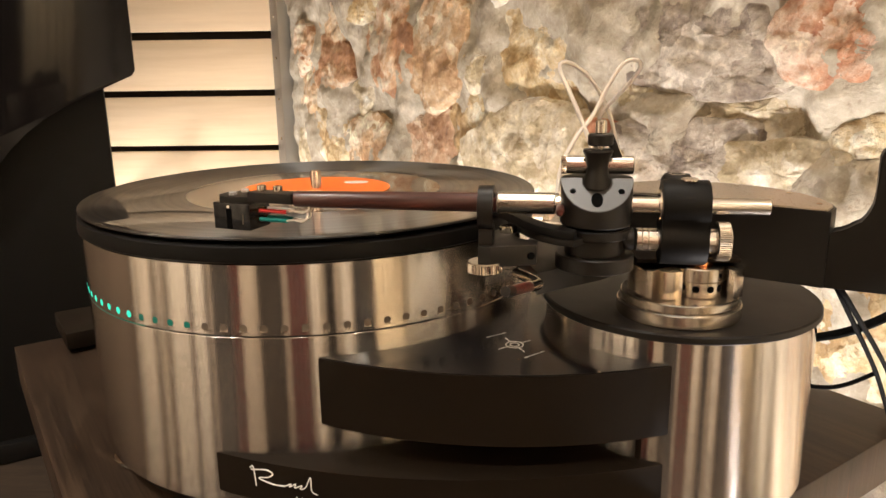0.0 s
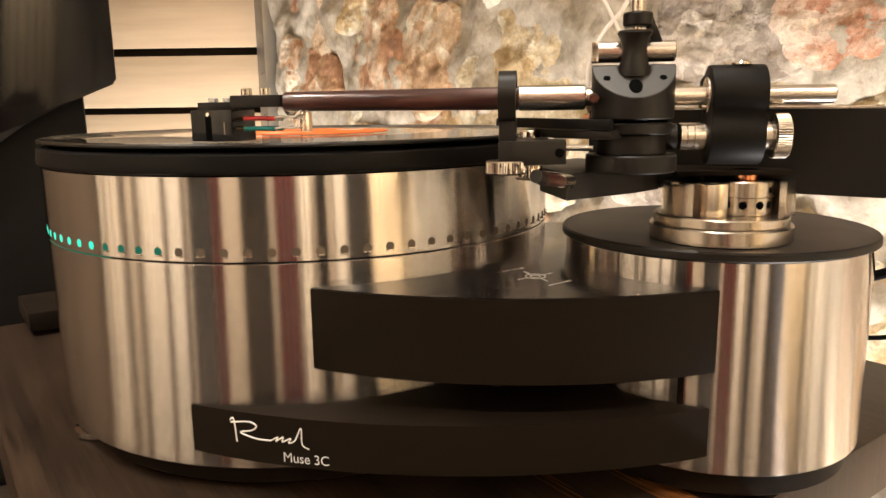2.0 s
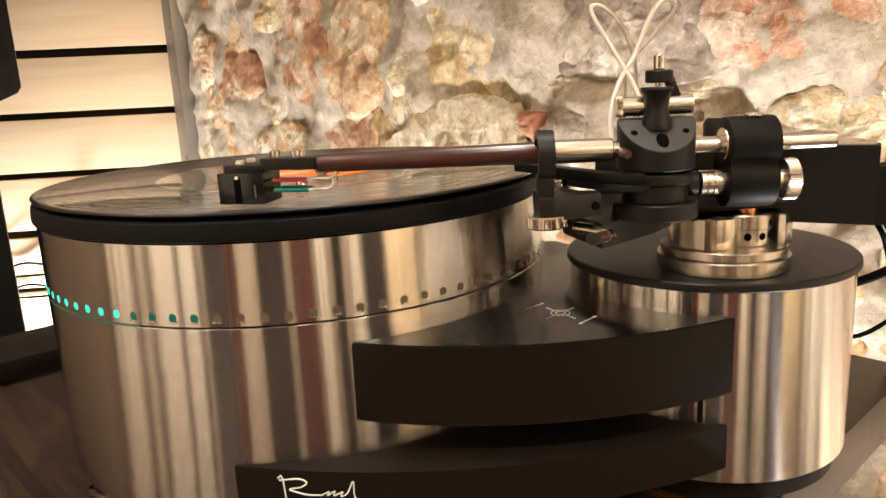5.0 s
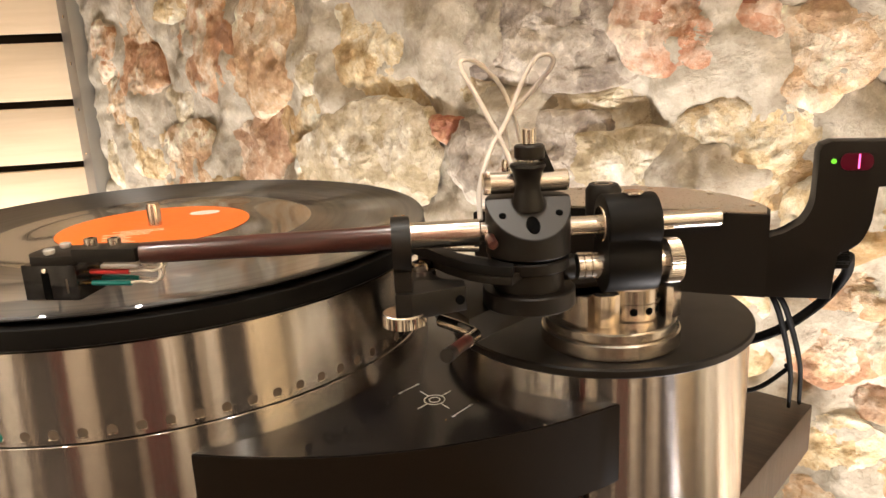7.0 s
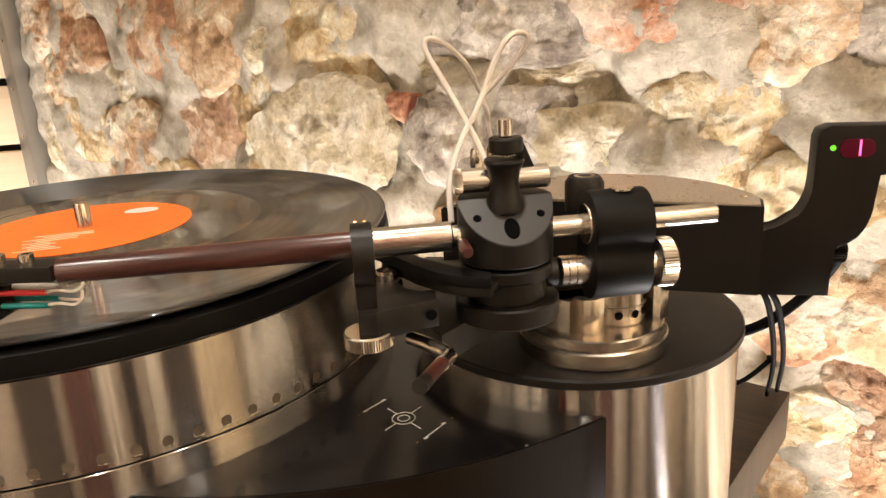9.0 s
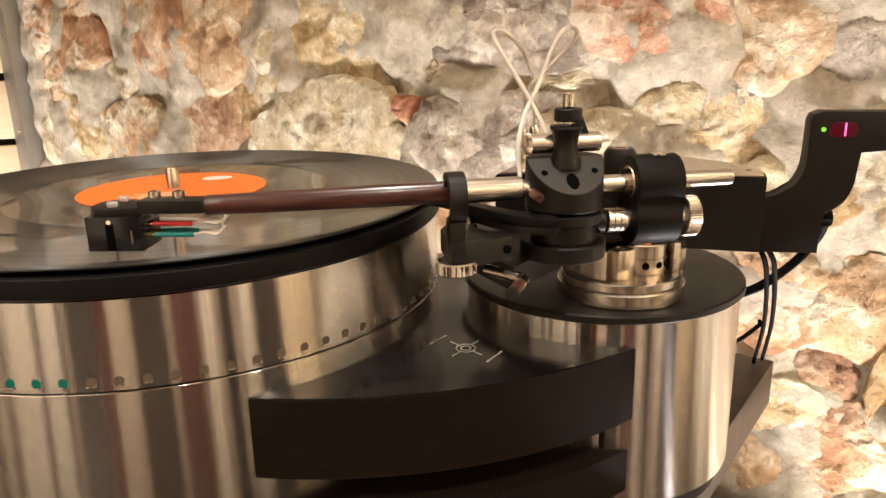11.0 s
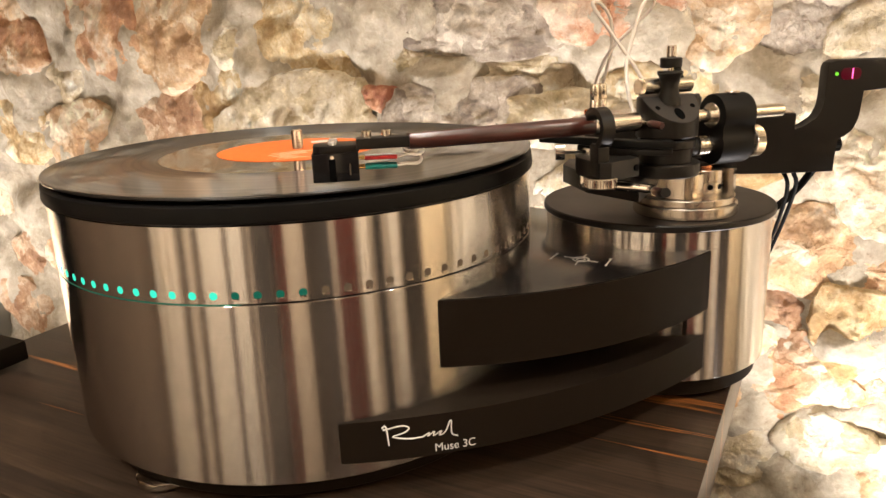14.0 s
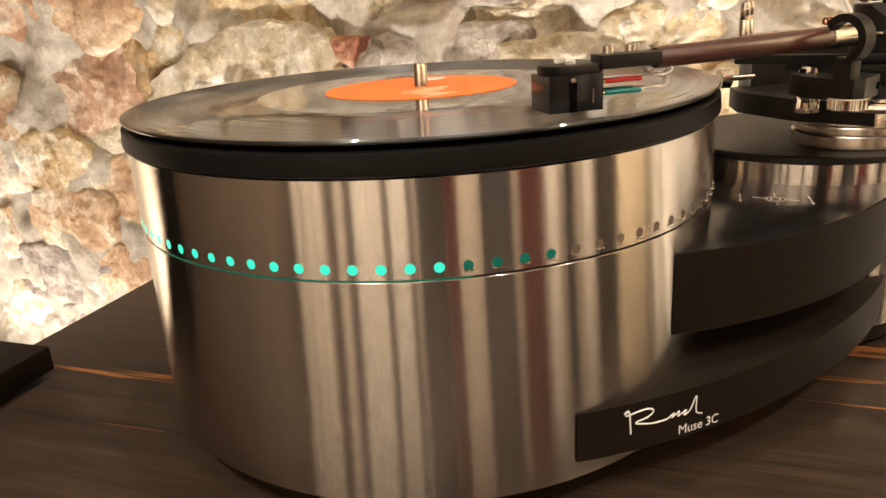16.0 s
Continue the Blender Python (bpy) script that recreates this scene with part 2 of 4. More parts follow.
RED = m_plain("red_sleeve", (0.5, 0.015, 0.02), (0.55, 0.03, 0.03), 300.0, 0.4, 0.05)
GREEN = m_plain("green_sleeve", (0.0, 0.16, 0.15), (0.0, 0.2, 0.18), 300.0, 0.4, 0.05)
WIRE = m_clear("clear_wire", (0.95, 0.89, 0.83), 0.2, 1.4, 0.4)
CABLE = m_black("cable_black", (0.004, 0.004, 0.004), 0.6, 900.0, 0.05, 0.03)
CLEAR = m_clear("clear_nylon", (0.9, 0.88, 0.84), 0.15)
LED_ON = m_glow("led_teal", (0.04, 0.80, 0.53), 1.25)
LED_DIM = m_glow("led_teal_dim", (0.0, 0.7, 0.42), 0.16)
GREEN_LED = m_glow("led_green", (0.25, 0.9, 0.05), 1.2)
LASER = m_glow("laser_line", (1.0, 0.12, 0.38), 3.0)
LASER_BED = m_glow("laser_red", (0.42, 0.0, 0.035), 0.20)
MORTAR = m_stone("mortar", (0.30, 0.255, 0.185), (0.395, 0.345, 0.255), (0.475, 0.425, 0.33), 0.85, 0.8, 0.035, 0.05)
STONE = {
    "tan": m_stone("stone_tan", (0.42, 0.245, 0.115), (0.58, 0.40, 0.225), (0.68, 0.56, 0.40)),
    "brown": m_stone("stone_brown", (0.34, 0.18, 0.09), (0.49, 0.31, 0.18), (0.61, 0.47, 0.33)),
    "rust": m_stone("stone_rust", (0.42, 0.205, 0.095), (0.58, 0.365, 0.20), (0.70, 0.57, 0.42)),
    "red": m_stone("stone_red", (0.36, 0.12, 0.06), (0.52, 0.26, 0.14), (0.66, 0.49, 0.36)),
    "gold": m_stone("stone_gold", (0.43, 0.275, 0.11), (0.63, 0.49, 0.27), (0.73, 0.65, 0.47)),
    "grey": m_stone("stone_grey", (0.22, 0.175, 0.135), (0.39, 0.33, 0.255), (0.54, 0.48, 0.39)),
    "cream": m_stone("stone_cream", (0.46, 0.37, 0.215), (0.61, 0.525, 0.36), (0.72, 0.655, 0.51)),
}
PINE = m_plain("pale_pine", (0.62, 0.47, 0.30), (0.72, 0.57, 0.38), 3.0, 0.55, 0.06, (1, 1, 14), 0.001)
STRIP = m_metal("zinc_strip", (0.36, 0.36, 0.35), 0.4, 60.0)
PLASTER = m_plain("warm_plaster", (0.55, 0.46, 0.36), (0.62, 0.53, 0.42), 6.0, 0.85, 0.15)
DARKWALL = m_plain("dark_panel", (0.02, 0.016, 0.013), (0.03, 0.024, 0.018), 6.0, 0.8, 0.1, spec=0.1)
RED_BACKDROP = m_plain("red_backdrop", (0.10, 0.014, 0.010), (0.14, 0.024, 0.016), 30.0, 0.9, 0.2, spec=0.1)
BROWNWALL = m_plain("brown_wall", (0.50, 0.40, 0.29), (0.58, 0.47, 0.35), 6.0, 0.8, 0.15)
UMBER = m_plain("umber_wall", (0.165, 0.12, 0.088), (0.215, 0.16, 0.115), 6.0, 0.8, 0.15)
GOLDEN = m_plain("golden_backdrop", (0.74, 0.58, 0.37), (0.80, 0.64, 0.42), 40.0, 0.9, 0.1)
PALE_BACKDROP = m_plain("pale_backdrop", (0.72, 0.63, 0.51), (0.79, 0.70, 0.58), 40.0, 0.9, 0.1)
FLOOR = m_plain("dark_floor", (0.022, 0.016, 0.012), (0.042, 0.029, 0.02), 5.0, 0.6, 0.1, (1, 10, 1), spec=0.15)


# ---- mesh helpers ----
def mesh_of(bm, name, material, smooth=40):
    bmesh.ops.recalc_face_normals(bm, faces=bm.faces)
    me = bpy.data.meshes.new(name)
    for f in bm.faces:
        f.smooth = True
    bm.to_mesh(me)
    bm.free()
    me.materials.append(material)
    me.set_sharp_from_angle(angle=radians(smooth))
    return me


def part(name, bm, material, parent, label="", m=None, smooth=40):
    ob = new(name, mesh_of(bm, name, material, smooth))
    ob.parent = parent
    if m is not None:
        ob.matrix_basis = m
    if label:
        tagged(ob, label)
    return ob


def thing(name, label, category, m=None, group="", kind=""):
    ob = new(name)
    ob.empty_display_size = 0.01
    if m is not None:
        ob.matrix_basis = m
    return tagged(ob, label, category, group, kind)


def solid(name, bm, material, label, category, m=None, group="", kind="", smooth=40):
    ob = part(name, bm, material, None, label, m, smooth)
    return tagged(ob, label, category, group, kind)


def lathe(profile, segs=64, start=0.0, sweep=360.0):
    """Turns (radius, height) pairs round the upright axis."""
    bm = bmesh.new()
    full = sweep >= 359.9
    n = segs if full else segs + 1
    rings = []
    for i in range(n):
        a = radians(start + sweep * i / segs)
        rings.append([bm.verts.new((r * math.cos(a), r * math.sin(a), z)) for r, z in profile])
    for i in range(segs):
        p, q = rings[i], rings[(i + 1) % n]
        for j in range(len(profile) - 1):
            if profile[j][0] < 1e-6 and profile[j + 1][0] < 1e-6:
                continue
            bm.faces.new((p[j], q[j], q[j + 1], p[j + 1]))
    bmesh.ops.remove_doubles(bm, verts=bm.verts, dist=1e-6)
    if not full:
        bmesh.ops.holes_fill(bm, edges=bm.edges)
    return bm


def cyl(r, z0, z1, bev=0.0004, segs=40):
    return lathe([(0, z0), (r - bev, z0), (r, z0 + bev), (r, z1 - bev), (r - bev, z1), (0, z1)], segs)


def knurled(r, z0, z1, teeth=48, depth=0.0004):
    bm = bmesh.new()
    n = teeth * 2
    rings = []
    for z, k in ((z0, 0.93), (z0 + 0.0006, 1), (z1 - 0.0006, 1), (z1, 0.93)):
        rings.append([bm.verts.new(((r * k - (depth if i % 2 else 0)) * math.cos(6.28319 * i / n), (r * k - (depth if i % 2 else 0)) * math.sin(6.28319 * i / n), z)) for i in range(n)])
    for a, b in zip(rings, rings[1:]):
        for i in range(n):
            bm.faces.new((a[i], a[(i + 1) % n], b[(i + 1) % n], b[i]))
    bm.faces.new(rings[0])
    bm.faces.new(rings[-1])
    return bm


def box(x0, x1, y0, y1, z0, z1, bev=0.0006, seg=2):
    bm = bmesh.new()
    bmesh.ops.create_cube(bm, size=1)
    for v in bm.verts:
        v.co = Vector(((x0 + x1) / 2 + v.co.x * (x1 - x0), (y0 + y1) / 2 + v.co.y * (y1 - y0), (z0 + z1) / 2 + v.co.z * (z1 - z0)))
    if bev:
        bmesh.ops.bevel(bm, geom=bm.edges[:], offset=bev, segments=seg, affect="EDGES", profile=0.6)
    return bm


def prism(outline, z0, z1, bev=0.0006):
    """An upright prism over a plan outline."""
    bm = bmesh.new()
    lo = [bm.verts.new((x, y, z0)) for x, y in outline]
    hi = [bm.verts.new((x, y, z1)) for x, y in outline]
    n = len(outline)
    f1, f2 = bm.faces.new(lo[::-1]), bm.faces.new(hi)
    for i in range(n):
        bm.faces.new((lo[i], lo[(i + 1) % n], hi[(i + 1) % n], hi[i]))
    if bev:
        bmesh.ops.bevel(bm, geom=list({*f1.edges, *f2.edges}), offset=bev, segments=2, affect="EDGES", profile=0.6)
    return bm


def turned(bm, m):
    bmesh.ops.transform(bm, matrix=m, verts=bm.verts)
    return bm


def along_x(bm, x, y, z):
    """Lays an upright body along x."""
    return turned(bm, Matrix.Translation((x, y, z)) @ Matrix.Rotation(radians(90), 4, "Y"))


def along_y(bm, x, y, z):
    return turned(bm, Matrix.Translation((x, y, z)) @ Matrix.Rotation(radians(-90), 4, "X"))


def cord(points, r, segs=10, steps=10):
    """A round cord through points, on a smooth curve."""
    pts = [Vector(p) for p in points]
    ext = [2 * pts[0] - pts[1], *pts, 2 * pts[-1] - pts[-2]]
    path = []
    for i in range(1, len(ext) - 2):
        a, b, c, d = ext[i - 1:i + 3]
        for k in range(steps):
            t = k / steps
            path.append(0.5 * (2 * b + (c - a) * t + (2 * a - 5 * b + 4 * c - d) * t * t + (3 * b - a - 3 * c + d) * t ** 3))
    path.append(pts[-1])
    bm = bmesh.new()
    rings, nrm = [], None
    for i, p in enumerate(path):
        tg = (path[min(i + 1, len(path) - 1)] - path[max(i - 1, 0)]).normalized()
        if nrm is None:
            nrm = tg.orthogonal().normalized()
        nrm = (nrm - tg * nrm.dot(tg)).normalized()
        bi = tg.cross(nrm)
        rings.append([bm.verts.new(p + r * (math.cos(6.28319 * k / segs) * nrm + math.sin(6.28319 * k / segs) * bi)) for k in range(segs)])
    for a, b in zip(rings, rings[1:]):
        for k in range(segs):
            bm.faces.new((a[k], a[(k + 1) % segs], b[(k + 1) % segs], b[k]))
    bm.faces.new(rings[0][::-1])
    bm.faces.new(rings[-1])
    return bm


def arc3(p, q, r, n=28):
    """Points on the circle arc from p through q to r, with its centre and radius."""
    ax, ay, bx, by, cx, cy = *p, *q, *r
    d = 2 * (ax * (by - cy) + bx * (cy - ay) + cx * (ay - by))
    ux = ((ax * ax + ay * ay) * (by - cy) + (bx * bx + by * by) * (cy - ay) + (cx * cx + cy * cy) * (ay - by)) / d
    uy = ((ax * ax + ay * ay) * (cx - bx) + (bx * bx + by * by) * (ax - cx) + (cx * cx + cy * cy) * (bx - ax)) / d
    rad = math.hypot(ax - ux, ay - uy)
    a0, a1 = math.atan2(ay - uy, ax - ux), math.atan2(cy - uy, cx - ux)
    return [(ux + rad * math.cos(a0 + (a1 - a0) * i / n), uy + rad * math.sin(a0 + (a1 - a0) * i / n)) for i in range(n + 1)], (ux, uy), rad


# ---- the room ----
RACKROT = Matrix.Rotation(math.atan2(U.y, U.x), 4, "Z")     # local x towards the wall, local -y along it
FLOOR_Z = -0.62

floor = solid("floor", box(-3.0, 3.2, -3.2, 3.0, FLOOR_Z - 0.1, FLOOR_Z, 0), FLOOR, "dark timber floor of the listening room", "floor", kind="structure")
ceiling = solid("ceiling", box(-3.0, 3.2, -3.2, 3.0, 1.9, 2.0, 0), PLASTER, "plain plastered ceiling", "ceiling", kind="structure")
wall_west = solid("wall_west", box(-1.7, -1.6, -2.0, 1.9, FLOOR_Z, 1.9, 0), UMBER, "plain umber wall", "wall", kind="structure")
wall_south = solid("wall_south", box(-1.6, 2.6, -2.05, -1.95, FLOOR_Z, 1.9, 0), BROWNWALL, "plain tan plastered wall", "wall", kind="structure")

# stone wall: rough mortar bed, local x along the wall, local y out into the room
WALLM = Matrix(((V.x, -U.x, 0, U.x * WALL), (V.y, -U.y, 0, U.y * WALL), (0, 0, 1, 0), (0, 0, 0, 1)))


def relief(s, z):
    p = Vector((s * 6, z * 6, 3.1))
    ledge_part = min(1.0, max(0.0, (s + 0.15) / 0.25))
    ledges = 0.018 * ledge_part * noise.noise(Vector((s * 5, z * 17, 8.4)))
    return 0.030 * noise.fractal(p, 1.1, 2.0, 3) + 0.008 * noise.fractal(p * 4, 0.9, 2.1, 4) + ledges


def stone_bed():
    bm = bmesh.new()
    s0, s1, z0, z1, ds = -1.50, 0.75, FLOOR_Z, 0.75, 0.0095
    ns, nz = int((s1 - s0) / ds), int((z1 - z0) / ds)
    g = [[bm.verts.new((s0 + i * ds, relief(s0 + i * ds, z0 + j * ds), z0 + j * ds)) for j in range(nz + 1)] for i in range(ns + 1)]
    for i in range(ns):
        for j in range(nz):
            bm.faces.new((g[i][j], g[i + 1][j], g[i + 1][j + 1], g[i][j + 1]))
    return bm


wall_stone = solid("wall_stone", stone_bed(), MORTAR, "rubble stone wall bedded in rough beige mortar, lit from below", "wall", WALLM, kind="structure", smooth=180)
part("wall_core", box(-1.6, 4.2, -0.30, -0.05, FLOOR_Z, 1.9, 0), PLASTER, wall_stone)
part("wall_upper", box(-1.6, 4.2, -0.049, 0.0, 0.75, 1.9, 0), MORTAR, wall_stone)
part("wall_end", box(0.75, 4.2, -0.049, 0.0, FLOOR_Z, 0.749, 0), MORTAR, wall_stone)

ROCKS = []


def rock(s, z, w, h, tone, turn):
    """One rubble stone, domed and broken, set in the bed."""
    rng = random.Random(int(s * 1000) * 7 + int(z * 1000))
    seed = Vector((rng.uniform(-50, 50), rng.uniform(-50, 50), rng.uniform(-50, 50)))
    bm = bmesh.new()
    na, nr = 64, 18
    size = (w + h) / 2
    depth = 0.022 + 0.12 * min(size, 0.16)
    sides = rng.choice((5, 6, 6, 7))
    walls = [(6.28319 * (i + rng.uniform(-0.30, 0.30)) / sides, rng.uniform(0.84, 1.06)) for i in range(sides)]
    facets = [(rng.uniform(-0.55, 0.55), rng.uniform(-0.65, 0.5), rng.uniform(0.30, 0.52)) for _ in range(6)]
    rings = []
    for j in range(nr + 1):
        q = j / nr
        ring = []
        for i in range(na):
            a = 6.28319 * i / na
            ca, sa = math.cos(a), math.sin(a)
            near = [d / max(0.12, math.cos(a - w0)) for w0, d in walls if math.cos(a - w0) > 0.1]
            k = sum(d ** -9 for d in near) ** (-1 / 9)
            k *= 1.42 + 0.10 * noise.noise(seed + Vector((ca * 1.6, sa * 1.6, 0))) + 0.10 * noise.noise(seed + Vector((ca * 4.5, sa * 4.5, 5))) + 0.06 * noise.noise(seed + Vector((ca * 12, sa * 12, 9)))
            x, y = q * k * ca * w * 0.55, q * k * sa * h * 0.56
            prof = (1 - q ** 8) ** 0.55
            pos = seed + Vector((x * 22, y * 22, 0))
            cut_to = min(e + gx * x / size + gy * y / size for gx, gy, e in facets)
            out = depth * prof * (cut_to + 0.11 * noise.fractal(pos, 0.85, 2.2, 6)) - 0.006
            cell = noise.voronoi(pos * 0.9)[0]
            out += prof * 0.007 * (cell[1] - cell[0])
            out += prof * 0.004 * abs(noise.fractal(pos * 2.3, 0.6, 2.2, 4))
            if j == nr:
                out = -0.02
            ring.append((x, y, out))
        rings.append(ring)
    c, t = math.cos(radians(turn)), math.sin(radians(turn))
    base = relief(s, z)

    def put(p):
        return bm.verts.new((c * p[0] - t * p[1], p[2] + base * 0.8, t * p[0] + c * p[1]))
    centre = put(rings[0][0])
    vs = [[put(p) for p in r] for r in rings[1:]]
    for i in range(na):
        bm.faces.new((centre, vs[0][i], vs[0][(i + 1) % na]))
        for a, b in zip(vs, vs[1:]):
            bm.faces.new((a[i], b[i], b[(i + 1) % na], a[(i + 1) % na]))
    ob = part("stone", bm, STONE[tone], wall_stone, m=Matrix.Translation((s, 0, z)), smooth=60)
    ROCKS.append((s, z, w, h))
    return ob


# the large stones: place along the wall and height, size, kind, turn
for s, z, w, h, tone, turn in (
    (-1.24, 0.355, 0.19, 0.07, "tan", 0), (-0.95, 0.293, 0.165, 0.145, "rust", 0), (-0.765, 0.270, 0.155, 0.155, "tan", 5),
    (-0.487, 0.265, 0.205, 0.175, "gold", 0), (-1.26, 0.250, 0.17, 0.10, "rust", 0), (-0.835, 0.122, 0.17, 0.145, "brown", 8),
    (-1.285, 0.087, 0.16, 0.125, "gold", -15), (-1.075, 0.065, 0.17, 0.11, "tan", 0), (-0.645, 0.140, 0.14, 0.12, "gold", 10),
    (-0.515, 0.085, 0.22, 0.125, "cream", 6), (-0.323, 0.140, 0.07, 0.035, "red", -15), (-0.206, 0.282, 0.26, 0.12, "grey", -5)):
    rock(s, z, w, h, tone, turn)
for s, z, w, h, tone, turn in (
    (-0.276, 0.206, 0.085, 0.045, "cream", 0), (0.027, 0.272, 0.135, 0.085, "red", 0), (0.150, 0.240, 0.120, 0.085, "tan", 12),
    (-0.078, 0.188, 0.22, 0.075, "cream", -4), (-0.197, 0.108, 0.18, 0.085, "grey", 4), (0.100, 0.135, 0.125, 0.090, "gold", 5),
    (-0.035, 0.112, 0.14, 0.065, "cream", 0), (0.285, 0.120, 0.10, 0.075, "cream", 0), (0.215, 0.000, 0.09, 0.055, "tan", 0),
    (0.295, -0.045, 0.115, 0.085, "tan", 0), (0.262, -0.135, 0.07, 0.06, "brown", 5), (0.350, -0.145, 0.065, 0.075, "gold", 10)):
    rock(s, z, w, h, tone, turn)
for s, z, w, h, tone, turn in (
    (0.275, -0.245, 0.13, 0.065, "rust", 8), (0.220, -0.345, 0.11, 0.085, "cream", 0), (0.335, -0.315, 0.095, 0.06, "cream", 5),
    (0.38, 0.02, 0.08, 0.07, "cream", 0), (0.40, -0.23, 0.06, 0.06, "tan", 0), (0.26, 0.235, 0.07, 0.09, "grey", 0),
    (-1.085, -0.030, 0.18, 0.085, "rust", 0), (-0.940, -0.025, 0.13, 0.075, "gold", 0), (-0.915, -0.130, 0.15, 0.085, "tan", 6),
    (-1.08, -0.165, 0.13, 0.065, "tan", 0), (-0.805, 0.020, 0.10, 0.06, "cream", 0), (-0.80, -0.08, 0.11, 0.10, "tan", 0)):
    rock(s, z, w, h, tone, turn)
for s, z, w, h, tone, turn in (
    (-0.97, -0.24, 0.22, 0.09, "grey", 0), (-1.12, -0.33, 0.16, 0.09, "cream", 0), (-0.82, -0.25, 0.12, 0.09, "tan", 0),
    (-1.10, 0.185, 0.09, 0.06, "cream", 10), (-1.38, 0.17, 0.09, 0.10, "tan", 10), (-1.40, 0.30, 0.08, 0.08, "rust", 0),
    (-1.08, 0.375, 0.11, 0.06, "gold", 0), (-0.60, 0.375, 0.09, 0.05, "cream", 0), (-0.64, 0.235, 0.055, 0.05, "cream", 0)):
    rock(s, z, w, h, tone, turn)
for s, z, w, h, tone, turn in (
    (0.365, 0.215, 0.10, 0.085, "cream", 8), (0.205, 0.070, 0.085, 0.060, "gold", -5), (0.345, 0.060, 0.075, 0.055, "tan", 0),
    (0.195, -0.075, 0.075, 0.060, "rust", 0), (0.305, -0.190, 0.080, 0.042, "brown", 4), (0.385, -0.075, 0.070, 0.060, "rust", 0),
    (0.205, -0.185, 0.080, 0.055, "gold", -6), (0.180, -0.265, 0.075, 0.050, "tan", 0), (0.415, -0.345, 0.075, 0.060, "tan", 0)):
    rock(s, z, w, h, tone, turn)
rng = random.Random(11)
tries = 0
while len(ROCKS) < 150 and tries < 6000:
    tries += 1
    s, z = rng.uniform(-1.42, 0.68), rng.uniform(-0.58, 0.68)
    w, h = rng.uniform(0.06, 0.16), rng.uniform(0.05, 0.11)
    if all(abs(s - a) > (w + c) * 0.50 or abs(z - b) > (h + d) * 0.50 for a, b, c, d in ROCKS):
        rock(s, z, w, h, rng.choice(("tan", "brown", "rust", "gold", "grey", "cream", "cream", "tan")), rng.uniform(-18, 18))

# plank wall
PLANK_Y = 1.62
wall_planks = solid("wall_planks", box(-1.6, -0.36, PLANK_Y + 0.03, PLANK_Y + 0.12, FLOOR_Z, 1.9, 0), DARKWALL, "dark backing wall behind pale horizontal pine planks", "wall", kind="structure")
for i in range(17):
    z0 = -0.604 + 0.158 * i
    bow = 0.002 * math.sin(i * 2.4)
    part("plank", box(-1.59, -0.388, PLANK_Y, PLANK_Y + 0.022, z0 + bow, z0 + 0.139 + bow, 0.002), PINE, wall_planks)
trim = solid("trim", box(-1.545, -1.492, -0.04, 0.034, FLOOR_Z, 1.9, 0.003), STRIP, "grey zinc corner strip with nail heads", "trim", WALLM, kind="structure")
for i in range(12):
    part("nail_head", along_y(cyl(0.004, 0, 0.003, 0.001, 12), -1.516, 0.033, -0.5 + i * 0.11), POLISHED, trim)

# unseen panel and pleated strips, added behind the camera for the turned steel to mirror
solid("dark_mirrored_panel", box(-0.56, -0.20, -1.949, -1.90, FLOOR_Z, 1.42, 0.004), DARKWALL, "dark upright panel added for the turned steel to mirror", "door", kind="structure")


def pleats(x0, x1, n, depth, z0, z1):
    """An upright hanging sheet, folded along x."""
    bm = bmesh.new()
    k = n * 10
    rows = []
    for i in range(k + 1):
        t = i / k
        x = x0 + (x1 - x0) * t
        y = depth * (math.sin(6.28319 * n * t) + 0.35 * math.sin(6.28319 * n * 0.37 * t + 1))
        rows.append([bm.verts.new((x, y + o, z)) for o in (0, 0.004) for z in (z0, z1)])
    for a, b in zip(rows, rows[1:]):
        for i, j in ((0, 1), (1, 3), (3, 2), (2, 0)):
            bm.faces.new((a[i], a[j], b[j], b[i]))
    bm.faces.new([rows[0][i] for i in (0, 1, 3, 2)])
    bm.faces.new([rows[-1][i] for i in (0, 2, 3, 1)])
    return bm


# red strips stand in for the camera operator's clothing mirrored in the drum
for x0, x1 in ((-0.10, 0.16), (-1.02, -0.88)):
    solid("curtain", pleats(x0, x1, 4, 0.025, FLOOR_Z + 0.01, 1.6), RED_BACKDROP, "dark red pleated strip added for the turned steel to mirror", "curtain", Matrix.Translation((0, -1.9, 0)), group="red curtains")
# golden strip, added for the warm bright band reflected in the steel
solid("curtain", pleats(1.36, 2.45, 8, 0.02, FLOOR_Z + 0.01, 1.6), GOLDEN, "golden pleated strip added for the turned steel to mirror", "curtain", Matrix.Translation((0, -1.9, 0)), group="linen curtains")
# unseen black strips, added to give the drum its dark reflected bands
for x0, x1 in ((-1.46, -1.06), (0.45, 0.58), (0.92, 1.30)):
    solid("curtain", pleats(x0, x1, 5, 0.02, FLOOR_Z + 0.01, 1.6), DARKWALL, "nearly black pleated strip added for the turned steel to mirror", "curtain", Matrix.Translation((0, -1.9, 0)), group="black curtains")
# pale strips on both walls, added for the drum's light reflected bands
for y0, y1, n in ((-0.58, -0.26, 3), (-0.80, -0.69, 2), (-1.30, -0.90, 4), (-1.74, -1.42, 3)):
    solid("curtain", pleats(y0, y1, n, 0.02, FLOOR_Z + 0.01, 1.6), PALE_BACKDROP, "pale pleated strip added for the turned steel to mirror", "curtain", Matrix.Translation((-1.53, 0, 0)) @ Matrix.Rotation(radians(90), 4, "Z"), group="linen curtains")
